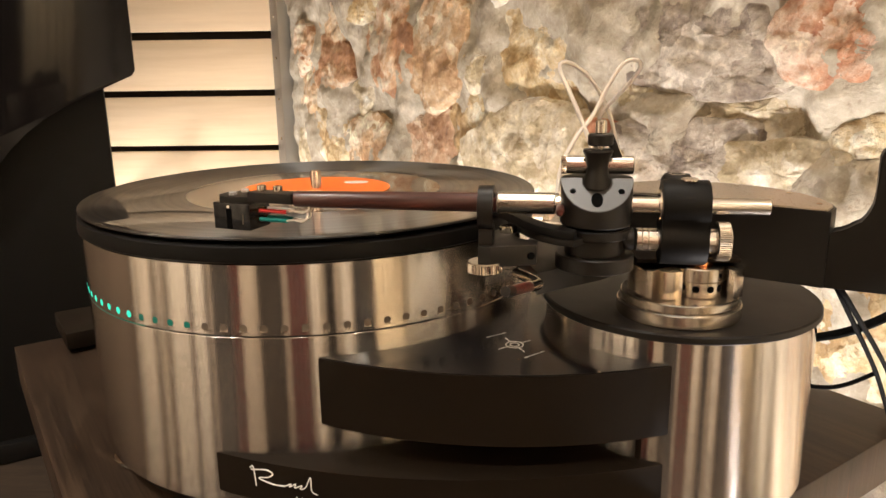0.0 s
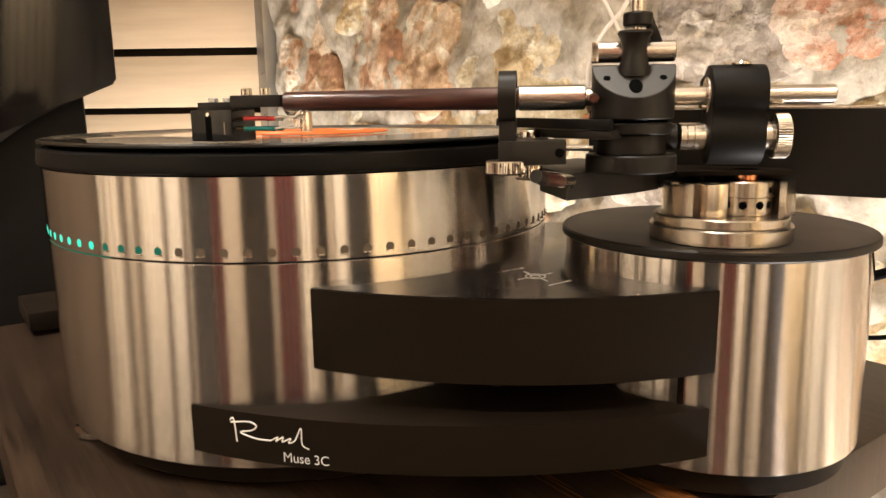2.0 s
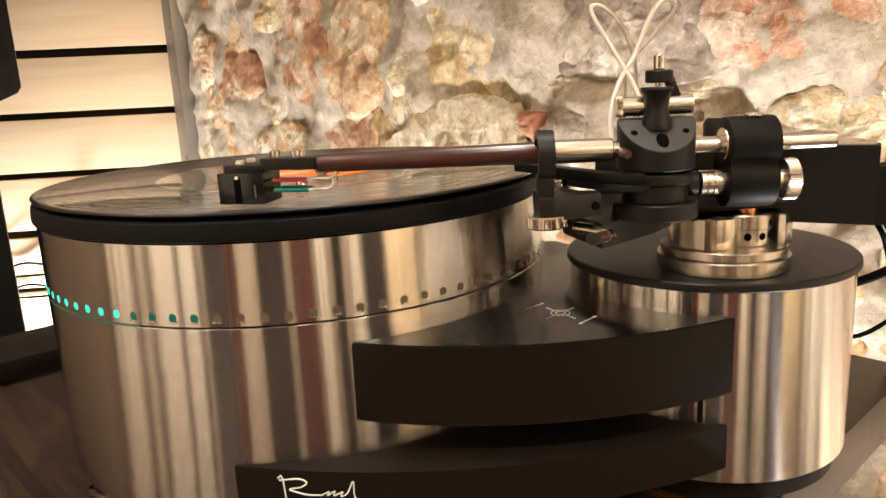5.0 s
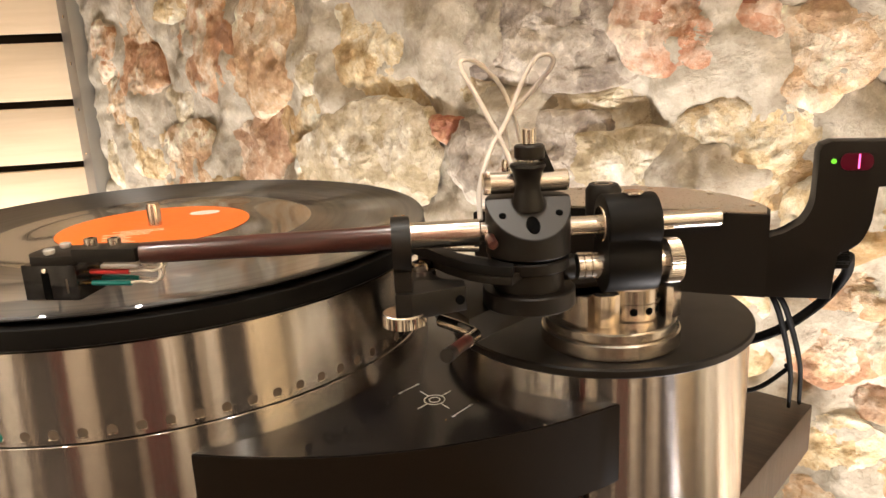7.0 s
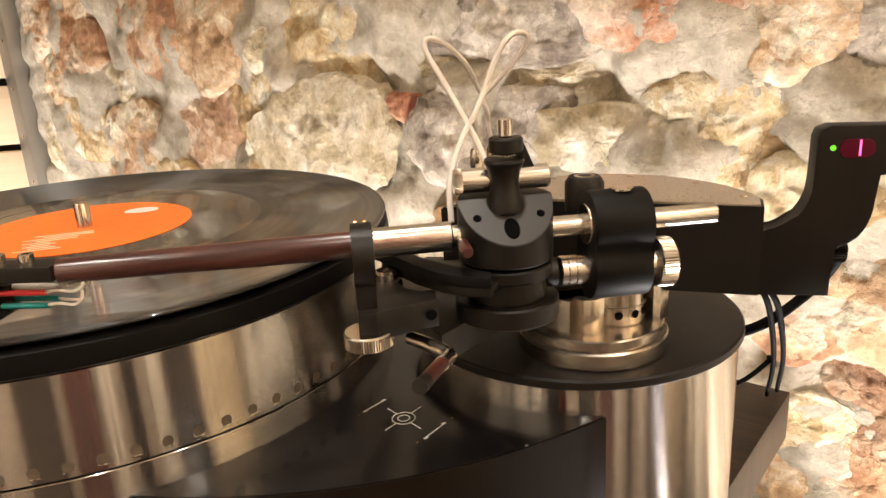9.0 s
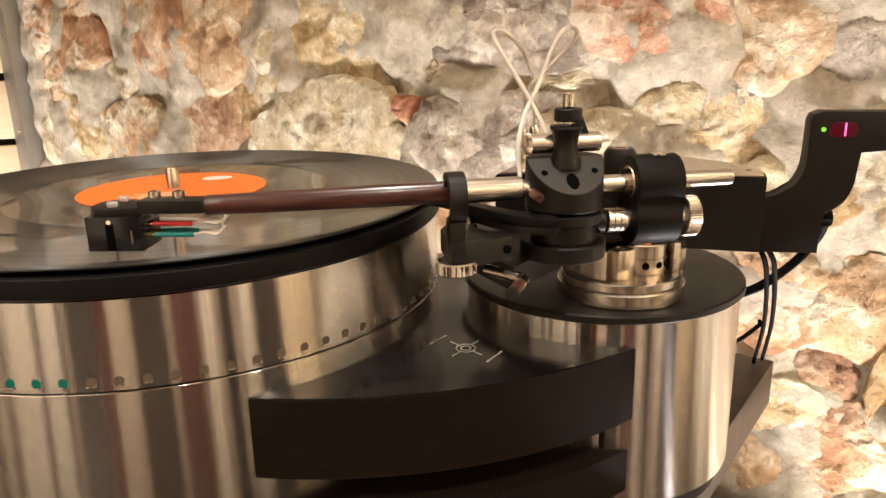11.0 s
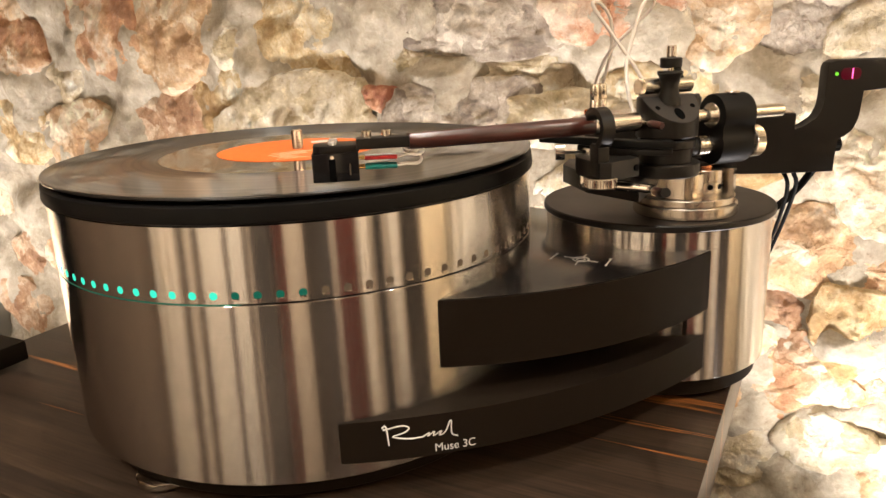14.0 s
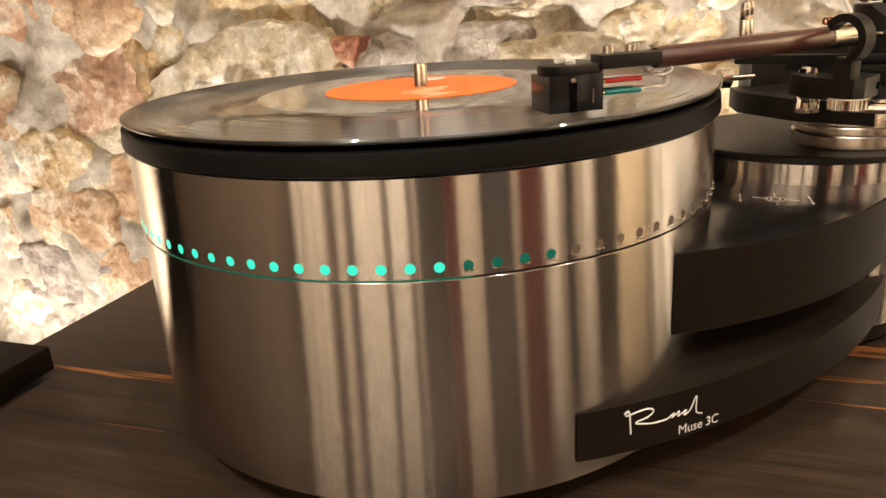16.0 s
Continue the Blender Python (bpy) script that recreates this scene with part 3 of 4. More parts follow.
for x0, x1 in ((0.22, 0.36), (0.70, 0.86)):
    solid("curtain", pleats(x0, x1, 2, 0.02, FLOOR_Z + 0.01, 1.6), PALE_BACKDROP, "pale pleated strip added for the turned steel to mirror", "curtain", Matrix.Translation((0, -1.9, 0)), group="linen curtains")

# ---- loudspeaker beyond the rack ----
spk = thing("loudspeaker", "large piano-black floor-standing loudspeaker by the plank wall", "loudspeaker", Matrix.Translation((-0.665, 1.12, 0)) @ Matrix.Rotation(radians(30), 4, "Z") @ Matrix.Translation((0.665, -1.12, 0)))


def speaker_outline():
    pts = [(-0.622, 0.75), (-0.622, 0.244), (-0.630, 0.232)]
    pts += [(-0.655 - 0.3 * t, 0.222 - 0.13 * t - 0.12 * t ** 4) for t in [k / 8 for k in range(9)]]
    pts += [(-1.02, 0.06), (-1.10, 0.04), (-1.10, 0.75)]
    return pts


bm = turned(prism(speaker_outline(), 0, 0.40, 0.006), Matrix.Translation((0, 1.48, 0)) @ Matrix.Rotation(radians(90), 4, "X"))
part("cabinet", bm, GLOSS, spk, "piano-black lacquered upper cabinet")
part("bass_cabinet", box(-1.10, -0.684, 1.14, 1.50, FLOOR_Z, 0.24, 0.012), RUBBER, spk, "satin black lower cabinet")
part("plinth", box(-1.14, -0.66, 1.12, 1.53, FLOOR_Z, FLOOR_Z + 0.05, 0.01), RUBBER, spk)
for k in range(2):
    z = -0.225 - 0.06 * k
    solid("speaker_cable", cord([(-0.70, 1.50, z), (-0.86, 1.56, z + 0.02), (-0.93, 1.57, z - 0.012), (-0.86, 1.58, z - 0.02), (-0.72, 1.52, z - 0.004)], 0.003), CABLE, "thin black cable looped behind the loudspeaker", "cable", group="speaker cables")

# ---- rack with the ebony shelf ----
rack = thing("equipment_rack", "equipment rack with striped dark ebony veneer top shelf", "rack", RACKROT)
part("shelf", box(-0.180, 0.328, -0.260, 0.285, -0.036, 0.0, 0.0012), EBONY, rack, "ebony veneer shelf with orange streaks")
part("cap", box(-0.142, -0.062, 0.232, 0.306, 0.004, 0.020, 0.002), BLACK, rack, "flat black post cap")
part("cap", box(-0.135, -0.037, -0.352, -0.2625, -0.02, -0.002, 0.002), BLACK, rack, "flat black post cap")
for x in (-0.10, 0.25):
    for y in (0.20, -0.02):
        part("post", turned(cyl(0.022, FLOOR_Z, -0.036, 0.001, 24), Matrix.Translation((x, y, 0))), BLACK, rack)
part("lower_shelf", box(-0.18, 0.30, -0.26, 0.26, -0.46, -0.43, 0.001), EBONY, rack)

# ---- turntable ----
DZ = 0.0153
POD = Vector((0.2244, -0.0845, 0))
table = thing("turntable", "steel drum turntable with black bridge blocks, record playing", "turntable")
part("base_plate", cyl(0.139, 0.0035, DZ, 0.001, 96), BLACK, table, "black base under the drum")
part("pod_base", turned(cyl(0.070, 0.0035, DZ, 0.001, 64), Matrix.Translation(POD)), BLACK, table)
for az in (-147.5, 100, -20):
    p = Vector((0.130 * math.cos(radians(az)), 0.130 * math.sin(radians(az)), 0))
    part("foot", turned(lathe([(0, 0), (0.014, 0), (0.0165, 0.0015), (0.0165, 0.0045), (0.014, 0.0060), (0, 0.0060)], 40), Matrix.Translation(p)), POLISHED, table, "round polished steel foot")
R = 0.1478
drum = part("drum", lathe([(0, DZ), (R - 0.001, DZ), (R, DZ + 0.001), (R, 0.1125), (R - 0.0002, 0.1127), (R - 0.003, 0.1127), (0, 0.1127)], 160), STEEL, table, "lathe-turned steel drum", smooth=30)
platter = part("platter", lathe([(0, 0.1135), (R - 0.003, 0.1135), (R - 0.0002, 0.1135), (R, 0.1137), (R, 0.1510), (R - 0.0007, 0.1517), (0, 0.1517)], 160), STEEL, table, "turned steel platter ring with a row of strobe holes", smooth=30)
part("top_ring", lathe([(0, 0.1518), (0.1480, 0.1518), (0.1494, 0.1528), (0.1496, 0.1545), (0.1490, 0.1602), (0.1478, 0.1612), (0.142, 0.1612), (0, 0.1612)], 160), RUBBER, table, "black rubber-edged platter rim")
part("mat", cyl(0.1425, 0.1612, 0.1632, 0.0004, 128), RECESS_SHADE, table)
part("spindle", lathe([(0, 0.16), (0.0036, 0.16), (0.0036, 0.1765), (0.003, 0.1775), (0, 0.1778)], 32), SPINDLE, table, "polished centre spindle")
DOT = cyl(0.0021, -0.0006, 0.0001, 0.0002, 16)
dots = mesh_of(DOT, "strobe_hole", RECESS_SHADE)
sq = mesh_of(cyl(0.0020, -0.0006, 0.00006, 0.00003, 16), "strobe_hole", DIMHOLE)
ledge = mesh_of(box(-0.0018, 0.0018, -0.0022, -0.0014, -0.0004, 0.0010, 0.0003, 2), "ledge", POLISHED)
dot_on, dot_dim = dots.copy(), dots.copy()
dot_on.materials[0], dot_dim.materials[0] = LED_ON, LED_DIM
for i in range(88):
    az = -180 + 360 * i / 88
    lit = 178 > az > 150 or az < -119
    dim = not lit and az < -106
    ob = new("strobe_hole", dot_on if lit else dot_dim if dim else sq)
    ob.parent = platter
    ob.matrix_basis = Matrix.Rotation(radians(az), 4, "Z") @ Matrix.Translation((R, 0, 0.1178)) @ Matrix.Rotation(radians(90), 4, "Z") @ Matrix.Rotation(radians(90), 4, "X")
    if not lit:
        lg = new("ledge", ledge)
        lg.parent = ob
part("strobe_slit", lathe([(R - 0.0012, 0.1128), (R - 0.0004, 0.1128), (R - 0.0004, 0.1134), (R - 0.0012, 0.1134)], 24, -180, 62), LED_DIM, table, "teal light leaking from the seam")

part("arm_pod", turned(lathe([(0, DZ), (0.0737, DZ), (0.0745, DZ + 0.0008), (0.0745, 0.1128), (0.0740, 0.1134), (0, 0.1134)], 128), Matrix()), STEEL, table, "turned steel arm tower", Matrix.Translation(POD), smooth=30)
part("pod_disc", turned(lathe([(0, 0.1135), (0.0762, 0.1135), (0.0766, 0.1140), (0.0764, 0.1168), (0.0755, 0.1176), (0, 0.1176)], 128), Matrix.Translation(POD)), SATIN_BLACK, table, "black disc capping the arm tower")


def bridge(p, q, r):
    front, _, _ = arc3(p, q, r)
    return front + [(r[0], -0.05), (0.17, 0.03), (0.12, 0.03), (p[0] + 0.01, -0.05)]


up = ((0.0262, -0.1458), (0.123, -0.1688), (0.2037, -0.1560))
lo = ((-0.0315, -0.1450), (0.096, -0.1716), (0.2037, -0.1552))
ub = part("upper_block", prism(bridge(*up), 0.0638, 0.1010, 0.0005), BLACK, table, "black bridge block with a polished top", smooth=25)
part("top_sheet", prism([(0.118 + (x - 0.118) * 0.992, -0.09 + (y + 0.09) * 0.992) for x, y in bridge(*up)], 0.1010, 0.1015, 0.0001), BLACK_TOP, ub, "polished black top sheet", smooth=25)
front, lc, lr = arc3(*lo)
inner = [(0.19, -0.125), (0.165, -0.122), (0.11, -0.117), (0.05, -0.121), (0.0, -0.128)]
lb = part("lower_block", prism(front + inner, 0.0240, 0.0470, 0.0005), BLACK, table, "black lower bridge with white lettering", smooth=25)
# added filler behind the bridge blocks, its black standing for the recess shade
part("recess_fill", prism([(0.03, -0.119), (0.11, -0.113), (0.185, -0.12), (0.17, 0.02), (0.10, 0.02)], 0.006, 0.0637, 0), RECESS_SHADE, table)
part("spacer", turned(cyl(0.0035, 0.0471, 0.0637, 0.0002, 20), Matrix.Translation((0.192, -0.148, 0))), BLACK, table)
part("spacer", turned(cyl(0.0035, 0.0471, 0.0637, 0.0002, 20), Matrix.Translation((0.11, -0.125, 0))), BLACK, table)
part("screw", turned(cyl(0.0008, 0.1015, 0.1019, 0.0001, 12), Matrix.Translation((0.1665, -0.1645, 0))), POLISHED, ub)


# signs on the bridge
def ring(r, w, z, seg=40):
    return lathe([(r - w, z), (r + w, z), (r + w, z + 0.0001), (r - w, z + 0.0001), (r - w, z)], seg)


def bar(x0, y0, x1, y1, w, z=0.1016):
    a = math.atan2(y1 - y0, x1 - x0)
    l = math.hypot(x1 - x0, y1 - y0)
    return turned(box(0, l, -w, w, 0, 0.0001, 0), Matrix.Translation((x0, y0, z)) @ Matrix.Rotation(a, 4, "Z"))


SX, SY = 0.1280, -0.1290
part("sign_ring", turned(ring(0.0046, 0.00025, 0.1016), Matrix.Translation((SX, SY, 0))), INK, ub)
part("sign_ring", turned(ring(0.0024, 0.00025, 0.1016), Matrix.Translation((SX, SY, 0))), INK, ub)
for a in (36, 114, 216, 294):
    ca, sa = math.cos(radians(a)), math.sin(radians(a))
    part("sign_ray", bar(SX + ca * 0.0046, SY + sa * 0.0046, SX + ca * 0.0110, SY + sa * 0.0110, 0.0002), INK, ub)
for x0, y0, x1, y1 in ((0.1135, -0.1181, 0.1244, -0.1111), (0.1318, -0.1467, 0.1429, -0.1383)):
    part("sign_arrow", bar(x0, y0, x1, y1, 0.0002), INK, ub)
    for x, y, q in ((x0, y0, 1), (x1, y1, -1)):
        part("arrow_head", bar(x, y, x + q * 0.0018, y + q * 0.0006, 0.00045), INK, ub)
for x, y in ((0.1111, -0.1203), (0.1288, -0.1483), (0.1461, -0.1359)):
    part("inlay_dot", turned(cyl(0.0004, 0.1015, 0.1017, 0.00005, 10), Matrix.Translation((x, y, 0))), GOLD, ub)


def on_front(x, z, out=0.00015):
    """A point on the lower bridge's curved face."""
    y = lc[1] - math.sqrt((lr + out) ** 2 - (x - lc[0]) ** 2)
    return (x, y, z)


def stroke(pts, r=0.0005):
    return cord([on_front(x, z, -0.0002) for x, z in pts], r, 6, 6)


part("script_mark", stroke([(-0.0115, 0.0425), (-0.0095, 0.0430), (-0.0085, 0.0325)]), INK, lb, "white flowing script mark")
part("script_mark", stroke([(-0.0110, 0.0415), (-0.002, 0.0428), (0.0015, 0.0412), (-0.001, 0.0388), (-0.0065, 0.0372), (0.001, 0.0352), (0.008, 0.0352)]), INK, lb, "white flowing script mark")
part("script_mark", stroke([(0.008, 0.0352), (0.0115, 0.0372), (0.0105, 0.0352), (0.0140, 0.0375), (0.0135, 0.0352), (0.0175, 0.0372), (0.0165, 0.0350), (0.0195, 0.0365), (0.0225, 0.0425), (0.0228, 0.0350), (0.026, 0.0330)], 0.0004), INK, lb, "white flowing script mark")
txt = bpy.data.curves.new("model_lettering", "FONT")
txt.body, txt.size, txt.align_x = "Muse 3C", 0.0064, "LEFT"
tmp = new("model_lettering", txt)
bpy.context.view_layer.update()
tm = bpy.data.meshes.new_from_object(tmp.evaluated_get(bpy.context.evaluated_depsgraph_get()))
bpy.data.objects.remove(tmp)
wid = max(v.co.x for v in tm.vertices)
for v in tm.vertices:
    v.co = Vector(on_front(0.0135 + v.co.x * 0.0212 / wid, 0.0262 + v.co.y, 0.00035))
tm.materials.clear()
tm.materials.append(INK)
tl = new("model_lettering", tm)
tl.parent = lb

# ---- record ----
rec = solid("record", lathe([(0.0037, 0.1633), (0.1470, 0.1633), (0.1484, 0.1638), (0.1487, 0.1645), (0.1482, 0.1652), (0.1455, 0.1654), (0.1445, 0.1650), (0.0600, 0.1650), (0.0520, 0.1652), (0.0037, 0.1652), (0.0037, 0.1633)], 200), VINYL, "black vinyl record with an orange centre label, playing", "record")
part("label", lathe([(0.0037, 0.16525), (0.0505, 0.16525), (0.0505, 0.16545), (0.0037, 0.16545)], 96), LABEL, rec, "bright orange paper label")
part("label_mark", turned(cyl(0.0075, 0.16546, 0.1656, 0.00005, 28), Matrix.Translation((0.024, 0.024, 0)) @ Matrix.Diagonal((1.15, 0.8, 1, 1))), INK, rec, "pale printed oval")
for i in range(9):
    w = rng.uniform(0.010, 0.034)
    y = -0.012 - 0.0032 * i
    x0 = -0.018 + rng.uniform(-0.006, 0.004)
    part("print_line", bar(x0, y, x0 + min(w, 0.042 - abs(y) * 0.4), y, 0.0005, 0.16548), CREAM_INK, rec)

# ---- tonearm ----
ARM = Matrix.Translation((0.163, -0.1575, 0.1825)) @ Matrix.Rotation(math.atan2(-0.136, 0.991), 4, "Z")
arm = thing("tonearm", "black tonearm with reddish wooden tube and steel counterweight", "tonearm", ARM)
# local: x along the arm, y away, z over the arm's axis
tube = part("arm_tube", along_x(lathe([(0, 0), (0.0038, 0), (0.0041, 0.001), (0.0048, 0.1005), (0, 0.1005)], 40), -0.1465, 0, 0), TUBE, arm, "dark red polished wooden arm tube")
part("sleeve", along_x(lathe([(0, 0), (0.0047, 0), (0.0051, 0.0004), (0.0051, 0.0266), (0.0047, 0.027), (0.0036, 0.0272), (0.0036, 0.033), (0, 0.033)], 40), -0.0458, 0, 0), SATIN, arm, "bright steel sleeve")
part("lock_pin", cord([(-0.0162, 0.0, -0.0003), (-0.0163, -0.0085, -0.0003)], 0.0012, 12, 4), SATIN, arm)
part("lock_handle", turned(lathe([(0, 0), (0.0014, 0), (0.0019, 0.0012), (0.0020, 0.0100), (0.0015, 0.0112), (0, 0.0112)], 20), Matrix.Translation((-0.0163, -0.0080, -0.0003)) @ Matrix.Rotation(radians(92), 4, "X")), TUBE, arm, "small red wooden lock handle")
part("rear_tube", along_x(cyl(0.0037, 0, 0.066, 0.0004, 32), 0.0105, 0, 0.0), SATIN, arm, "steel rear tube")
# bearing housing, cut by a slanting plane in front
bm = cyl(0.0164, -0.0090, 0.0125, 0.0006, 64)
nrm = Vector((0, -0.62, 0.78)).normalized()
g = bmesh.ops.bisect_plane(bm, geom=bm.verts[:] + bm.edges[:] + bm.faces[:], plane_co=(0, -0.0164, -0.0008), plane_no=nrm, clear_outer=True)
bmesh.ops.holes_fill(bm, edges=bm.edges)
house = part("bearing_housing", bm, SATIN_BLACK, arm, "black bearing housing with a slanted face")


bm = cyl(0.0162, -0.0090, 0.0125, 0.0002, 64)
for lift, out in ((0.0002, True), (-0.0004, False)):
    bmesh.ops.bisect_plane(bm, geom=bm.verts[:] + bm.edges[:] + bm.faces[:], plane_co=Vector((0, -0.0164, -0.0008)) + nrm * lift, plane_no=nrm, clear_outer=out, clear_inner=not out)
    bmesh.ops.holes_fill(bm, edges=bm.edges)
part("slant_face", bm, SLATE, house, "smooth grey-black machined face")


def on_slant(x, up):
    """A point on the slanted face, up metres above its lower end."""
    t = Vector((0, 0.78, 0.62))
    return Vector((x, -0.0164, -0.0008)) + t * up


SLANT = Matrix.Rotation(math.atan2(0.62, 0.78), 4, "X")
for x, upm, rx, rz in ((0, 0.0072, 0.0026, 0.0042), (-0.0108, 0.0125, 0.0014, 0.0014), (0.0108, 0.0125, 0.0014, 0.0014)):
    p = on_slant(x, upm)
    part("bore", turned(cyl(1.0, -0.002, 0.00045, 0.00005, 28), Matrix.Translation(p) @ SLANT @ Matrix.Diagonal((rx, rz, 1, 1))), RECESS_SHADE, house)
part("neck", turned(lathe([(0, 0), (0.0066, 0), (0.0062, 0.003), (0.0050, 0.007), (0.0047, 0.010), (0.0058, 0.0145), (0.0069, 0.0165), (0.0066, 0.0175), (0, 0.0175)], 36), Matrix.Translation((0, -0.0010, 0.0080))), SATIN_BLACK, arm, "black waisted neck")
part("cross_rod", along_x(cyl(0.0042, 0, 0.031, 0.0005, 36), -0.0145, 0.004, 0.0178), SATIN, arm, "satin steel cross rod")
part("rod_knob", along_x(knurled(0.0044, 0, 0.003, 36), -0.0165, 0.004, 0.0178), SATIN, arm)
part("finial_screw", turned(cyl(0.0016, 0.0250, 0.0275, 0.0002, 16), Matrix.Translation((0.001, 0, 0))), SATIN, arm)
part("finial", turned(cyl(0.0058, 0.0272, 0.0325, 0.0006, 32), Matrix.Translation((0.001, 0, 0))), SATIN_BLACK, arm, "black finial block")
part("finial_pin", turned(cyl(0.0026, 0.0325, 0.0388, 0.0005, 24), Matrix.Translation((0.001, 0, 0))), POLISHED, arm, "polished steel pin")
part("brace", turned(prism([(0, 0), (0.004, 0), (0.0095, -0.013), (0.005, -0.013)], -0.002, 0.002, 0.0003), Matrix.Translation((0.003, 0.004, 0.0315)) @ Matrix.Rotation(radians(90), 4, "X")), SATIN_BLACK, arm)
part("collar", cyl(0.0140, -0.0103, -0.0090, 0.0002, 48), RECESS_SHADE, arm)
part("collar", cyl(0.0158, -0.0150, -0.0103, 0.0006, 56), SATIN_BLACK, arm, "black stepped collar")
part("collar", cyl(0.0140, -0.0228, -0.0150, 0.0004, 56), SATIN_BLACK, arm)
part("tower", cyl(0.0182, -0.0300, -0.0228, 0.0006, 64), SATIN_BLACK, arm, "black lift tower")
bm = prism([(-0.0258, -0.0148), (-0.0120, -0.0010), (0.0040, 0.0130), (0.0160, 0.0290), (0.0160, 0.0600), (-0.0200, 0.0740), (-0.0330, 0.0570), (-0.0370, 0.0200)], -0.0407, -0.0300, 0.0003)
part("tower_wing", bm, SATIN_BLACK, arm, "black arm board under the tower")
# arm rest hook
part("rest_bar", prism([(-0.0528, 0.0040), (-0.0528, -0.0205), (-0.0470, -0.0220), (-0.0264, -0.0150), (-0.0264, -0.0060), (-0.0310, -0.0068), (-0.0355, -0.0035), (-0.0380, 0.0020), (-0.0385, 0.0060), (-0.0360, 0.0078), (-0.0358, 0.0140), (-0.0380, 0.0160), (-0.0470, 0.0160)], -0.0262, -0.0165, 0.0006), SATIN_BLACK, arm, "black rest bracket", smooth=25)
part("bracket_bore", turned(cyl(0.0018, -0.0003, 0.001, 0.0002, 16), Matrix.Translation((-0.0290, -0.0158, -0.0215)) @ Matrix.Rotation(radians(19), 4, "Z") @ Matrix.Rotation(radians(90), 4, "X")), RECESS_SHADE, arm)


def open_hook():
    """A claw: over the arm tube from its near side, tapering to the tip."""
    cy, cz = -0.0128, 0.0000
    outer = [(cy + 0.0106 * math.cos(radians(a)), cz + 0.0106 * math.sin(radians(a))) for a in range(36, 261, 8)]
    inner = [(cy + 0.0072 * math.cos(radians(a)), cz + 0.0072 * math.sin(radians(a))) for a in range(252, 27, -8)]
    return outer + inner


part("hook", turned(prism(open_hook(), -0.0034, 0.0034, 0.0008), Matrix.Translation((-0.0495, 0, 0)) @ Matrix(((0, 0, 1, 0), (1, 0, 0, 0), (0, 1, 0, 0), (0, 0, 0, 1)))), SATIN_BLACK, arm, "black claw over the arm tube")
for x in (-0.0510, -0.0480):
    part("wire_loop", along_x(lathe([(0.0010, -0.0006), (0.0016, -0.0006), (0.0016, 0.0006), (0.0010, 0.0006), (0.0010, -0.0006)], 16), x, -0.0030, 0.0074), COPPER, arm)
part("hook_stem", box(-0.0529, -0.0461, -0.0185, -0.0100, -0.0240, -0.0075, 0.0012), SATIN_BLACK, arm)
part("thumb_stem", turned(cyl(0.0015, -0.025, -0.0235, 0.0002, 16), Matrix.Translation((-0.0500, -0.0165, 0))), SATIN, arm)
part("thumb_wheel", turned(knurled(0.0082, -0.0297, -0.0243, 60, 0.0002), Matrix.Translation((-0.0500, -0.0168, 0))), POLISHED, arm, "satin steel thumb wheel")
part("lift_post", turned(knurled(0.0056, -0.0345, -0.0262, 30, 0.0004), Matrix.Translation((-0.0416, 0.0092, 0))), POLISHED, arm, "turned steel lift post")
part("rest_nut", turned(lathe([(0, -0.0165), (0.0044, -0.0165), (0.0044, -0.0140), (0.0036, -0.0132), (0.0018, -0.0132), (0.0018, -0.0146), (0, -0.0146)], 24), Matrix.Translation((-0.0414, 0.0100, 0))), POLISHED, arm)
# lift lever and bar
part("lever", cord([(-0.036, -0.010, -0.0315), (-0.0285, -0.020, -0.0315), (-0.0250, -0.0256, -0.0318), (-0.0262, -0.0290, -0.0316), (-0.0284, -0.0335, -0.0309)], 0.0025), POLISHED, arm, "polished cueing lever")
part("lever_end", cord([(-0.0352, -0.0486, -0.0284), (-0.0374, -0.0545, -0.0270)], 0.0024), SATIN_BLACK, arm)
part("lever_tip", cord([(-0.0280, -0.0325, -0.0310), (-0.0316, -0.0402, -0.0298), (-0.0354, -0.0490, -0.0284)], 0.0023), TUBE, arm, "red wooden lever tip")
part("lift_bar", turned(prism([(-0.0099, -0.0223), (-0.018, -0.0185), (-0.026, -0.0117), (-0.033, -0.001), (-0.0391, 0.0116), (-0.0490, 0.0270), (-0.0580, 0.0390), (-0.0520, 0.0420), (-0.0430, 0.0300), (-0.0335, 0.014), (-0.0275, 0.003), (-0.021, -0.0065), (-0.014, -0.0125), (-0.0085, -0.0165)][::-1], -0.0125, -0.0085, 0.0008), Matrix()), RUBBER, arm, "curved rubber-topped lift bar")
part("lift_plate", prism([(-0.0425, 0.022), (-0.0375, 0.0112), (-0.0315, -0.001), (-0.025, -0.0105), (-0.0175, -0.017), (-0.0100, -0.0200), (-0.004, -0.012), (-0.010, 0.006), (-0.030, 0.022)], -0.0162, -0.0130, 0.0005), SATIN_BLACK, arm)
# counterweight
out = [(0.0118 * math.cos(radians(a)), 0.0118 * math.sin(radians(a))) for a in range(-24, 205, 12)]
out += [(-0.0094, -0.0078)] + [(0.0114 * math.cos(radians(a)), -0.0160 + 0.0114 * math.sin(radians(a))) for a in range(150, 391, 12)] + [(0.0094, -0.0078)]
bm = turned(prism(out, 0, 0.0208, 0.0008), Matrix.Translation((0.0290, 0, 0)) @ Matrix(((0, 0, 1, 0), (1, 0, 0, 0), (0, 1, 0, 0), (0, 0, 0, 1))))
cw = part("counterweight", bm, RUBBER, arm, "black rounded counterweight")
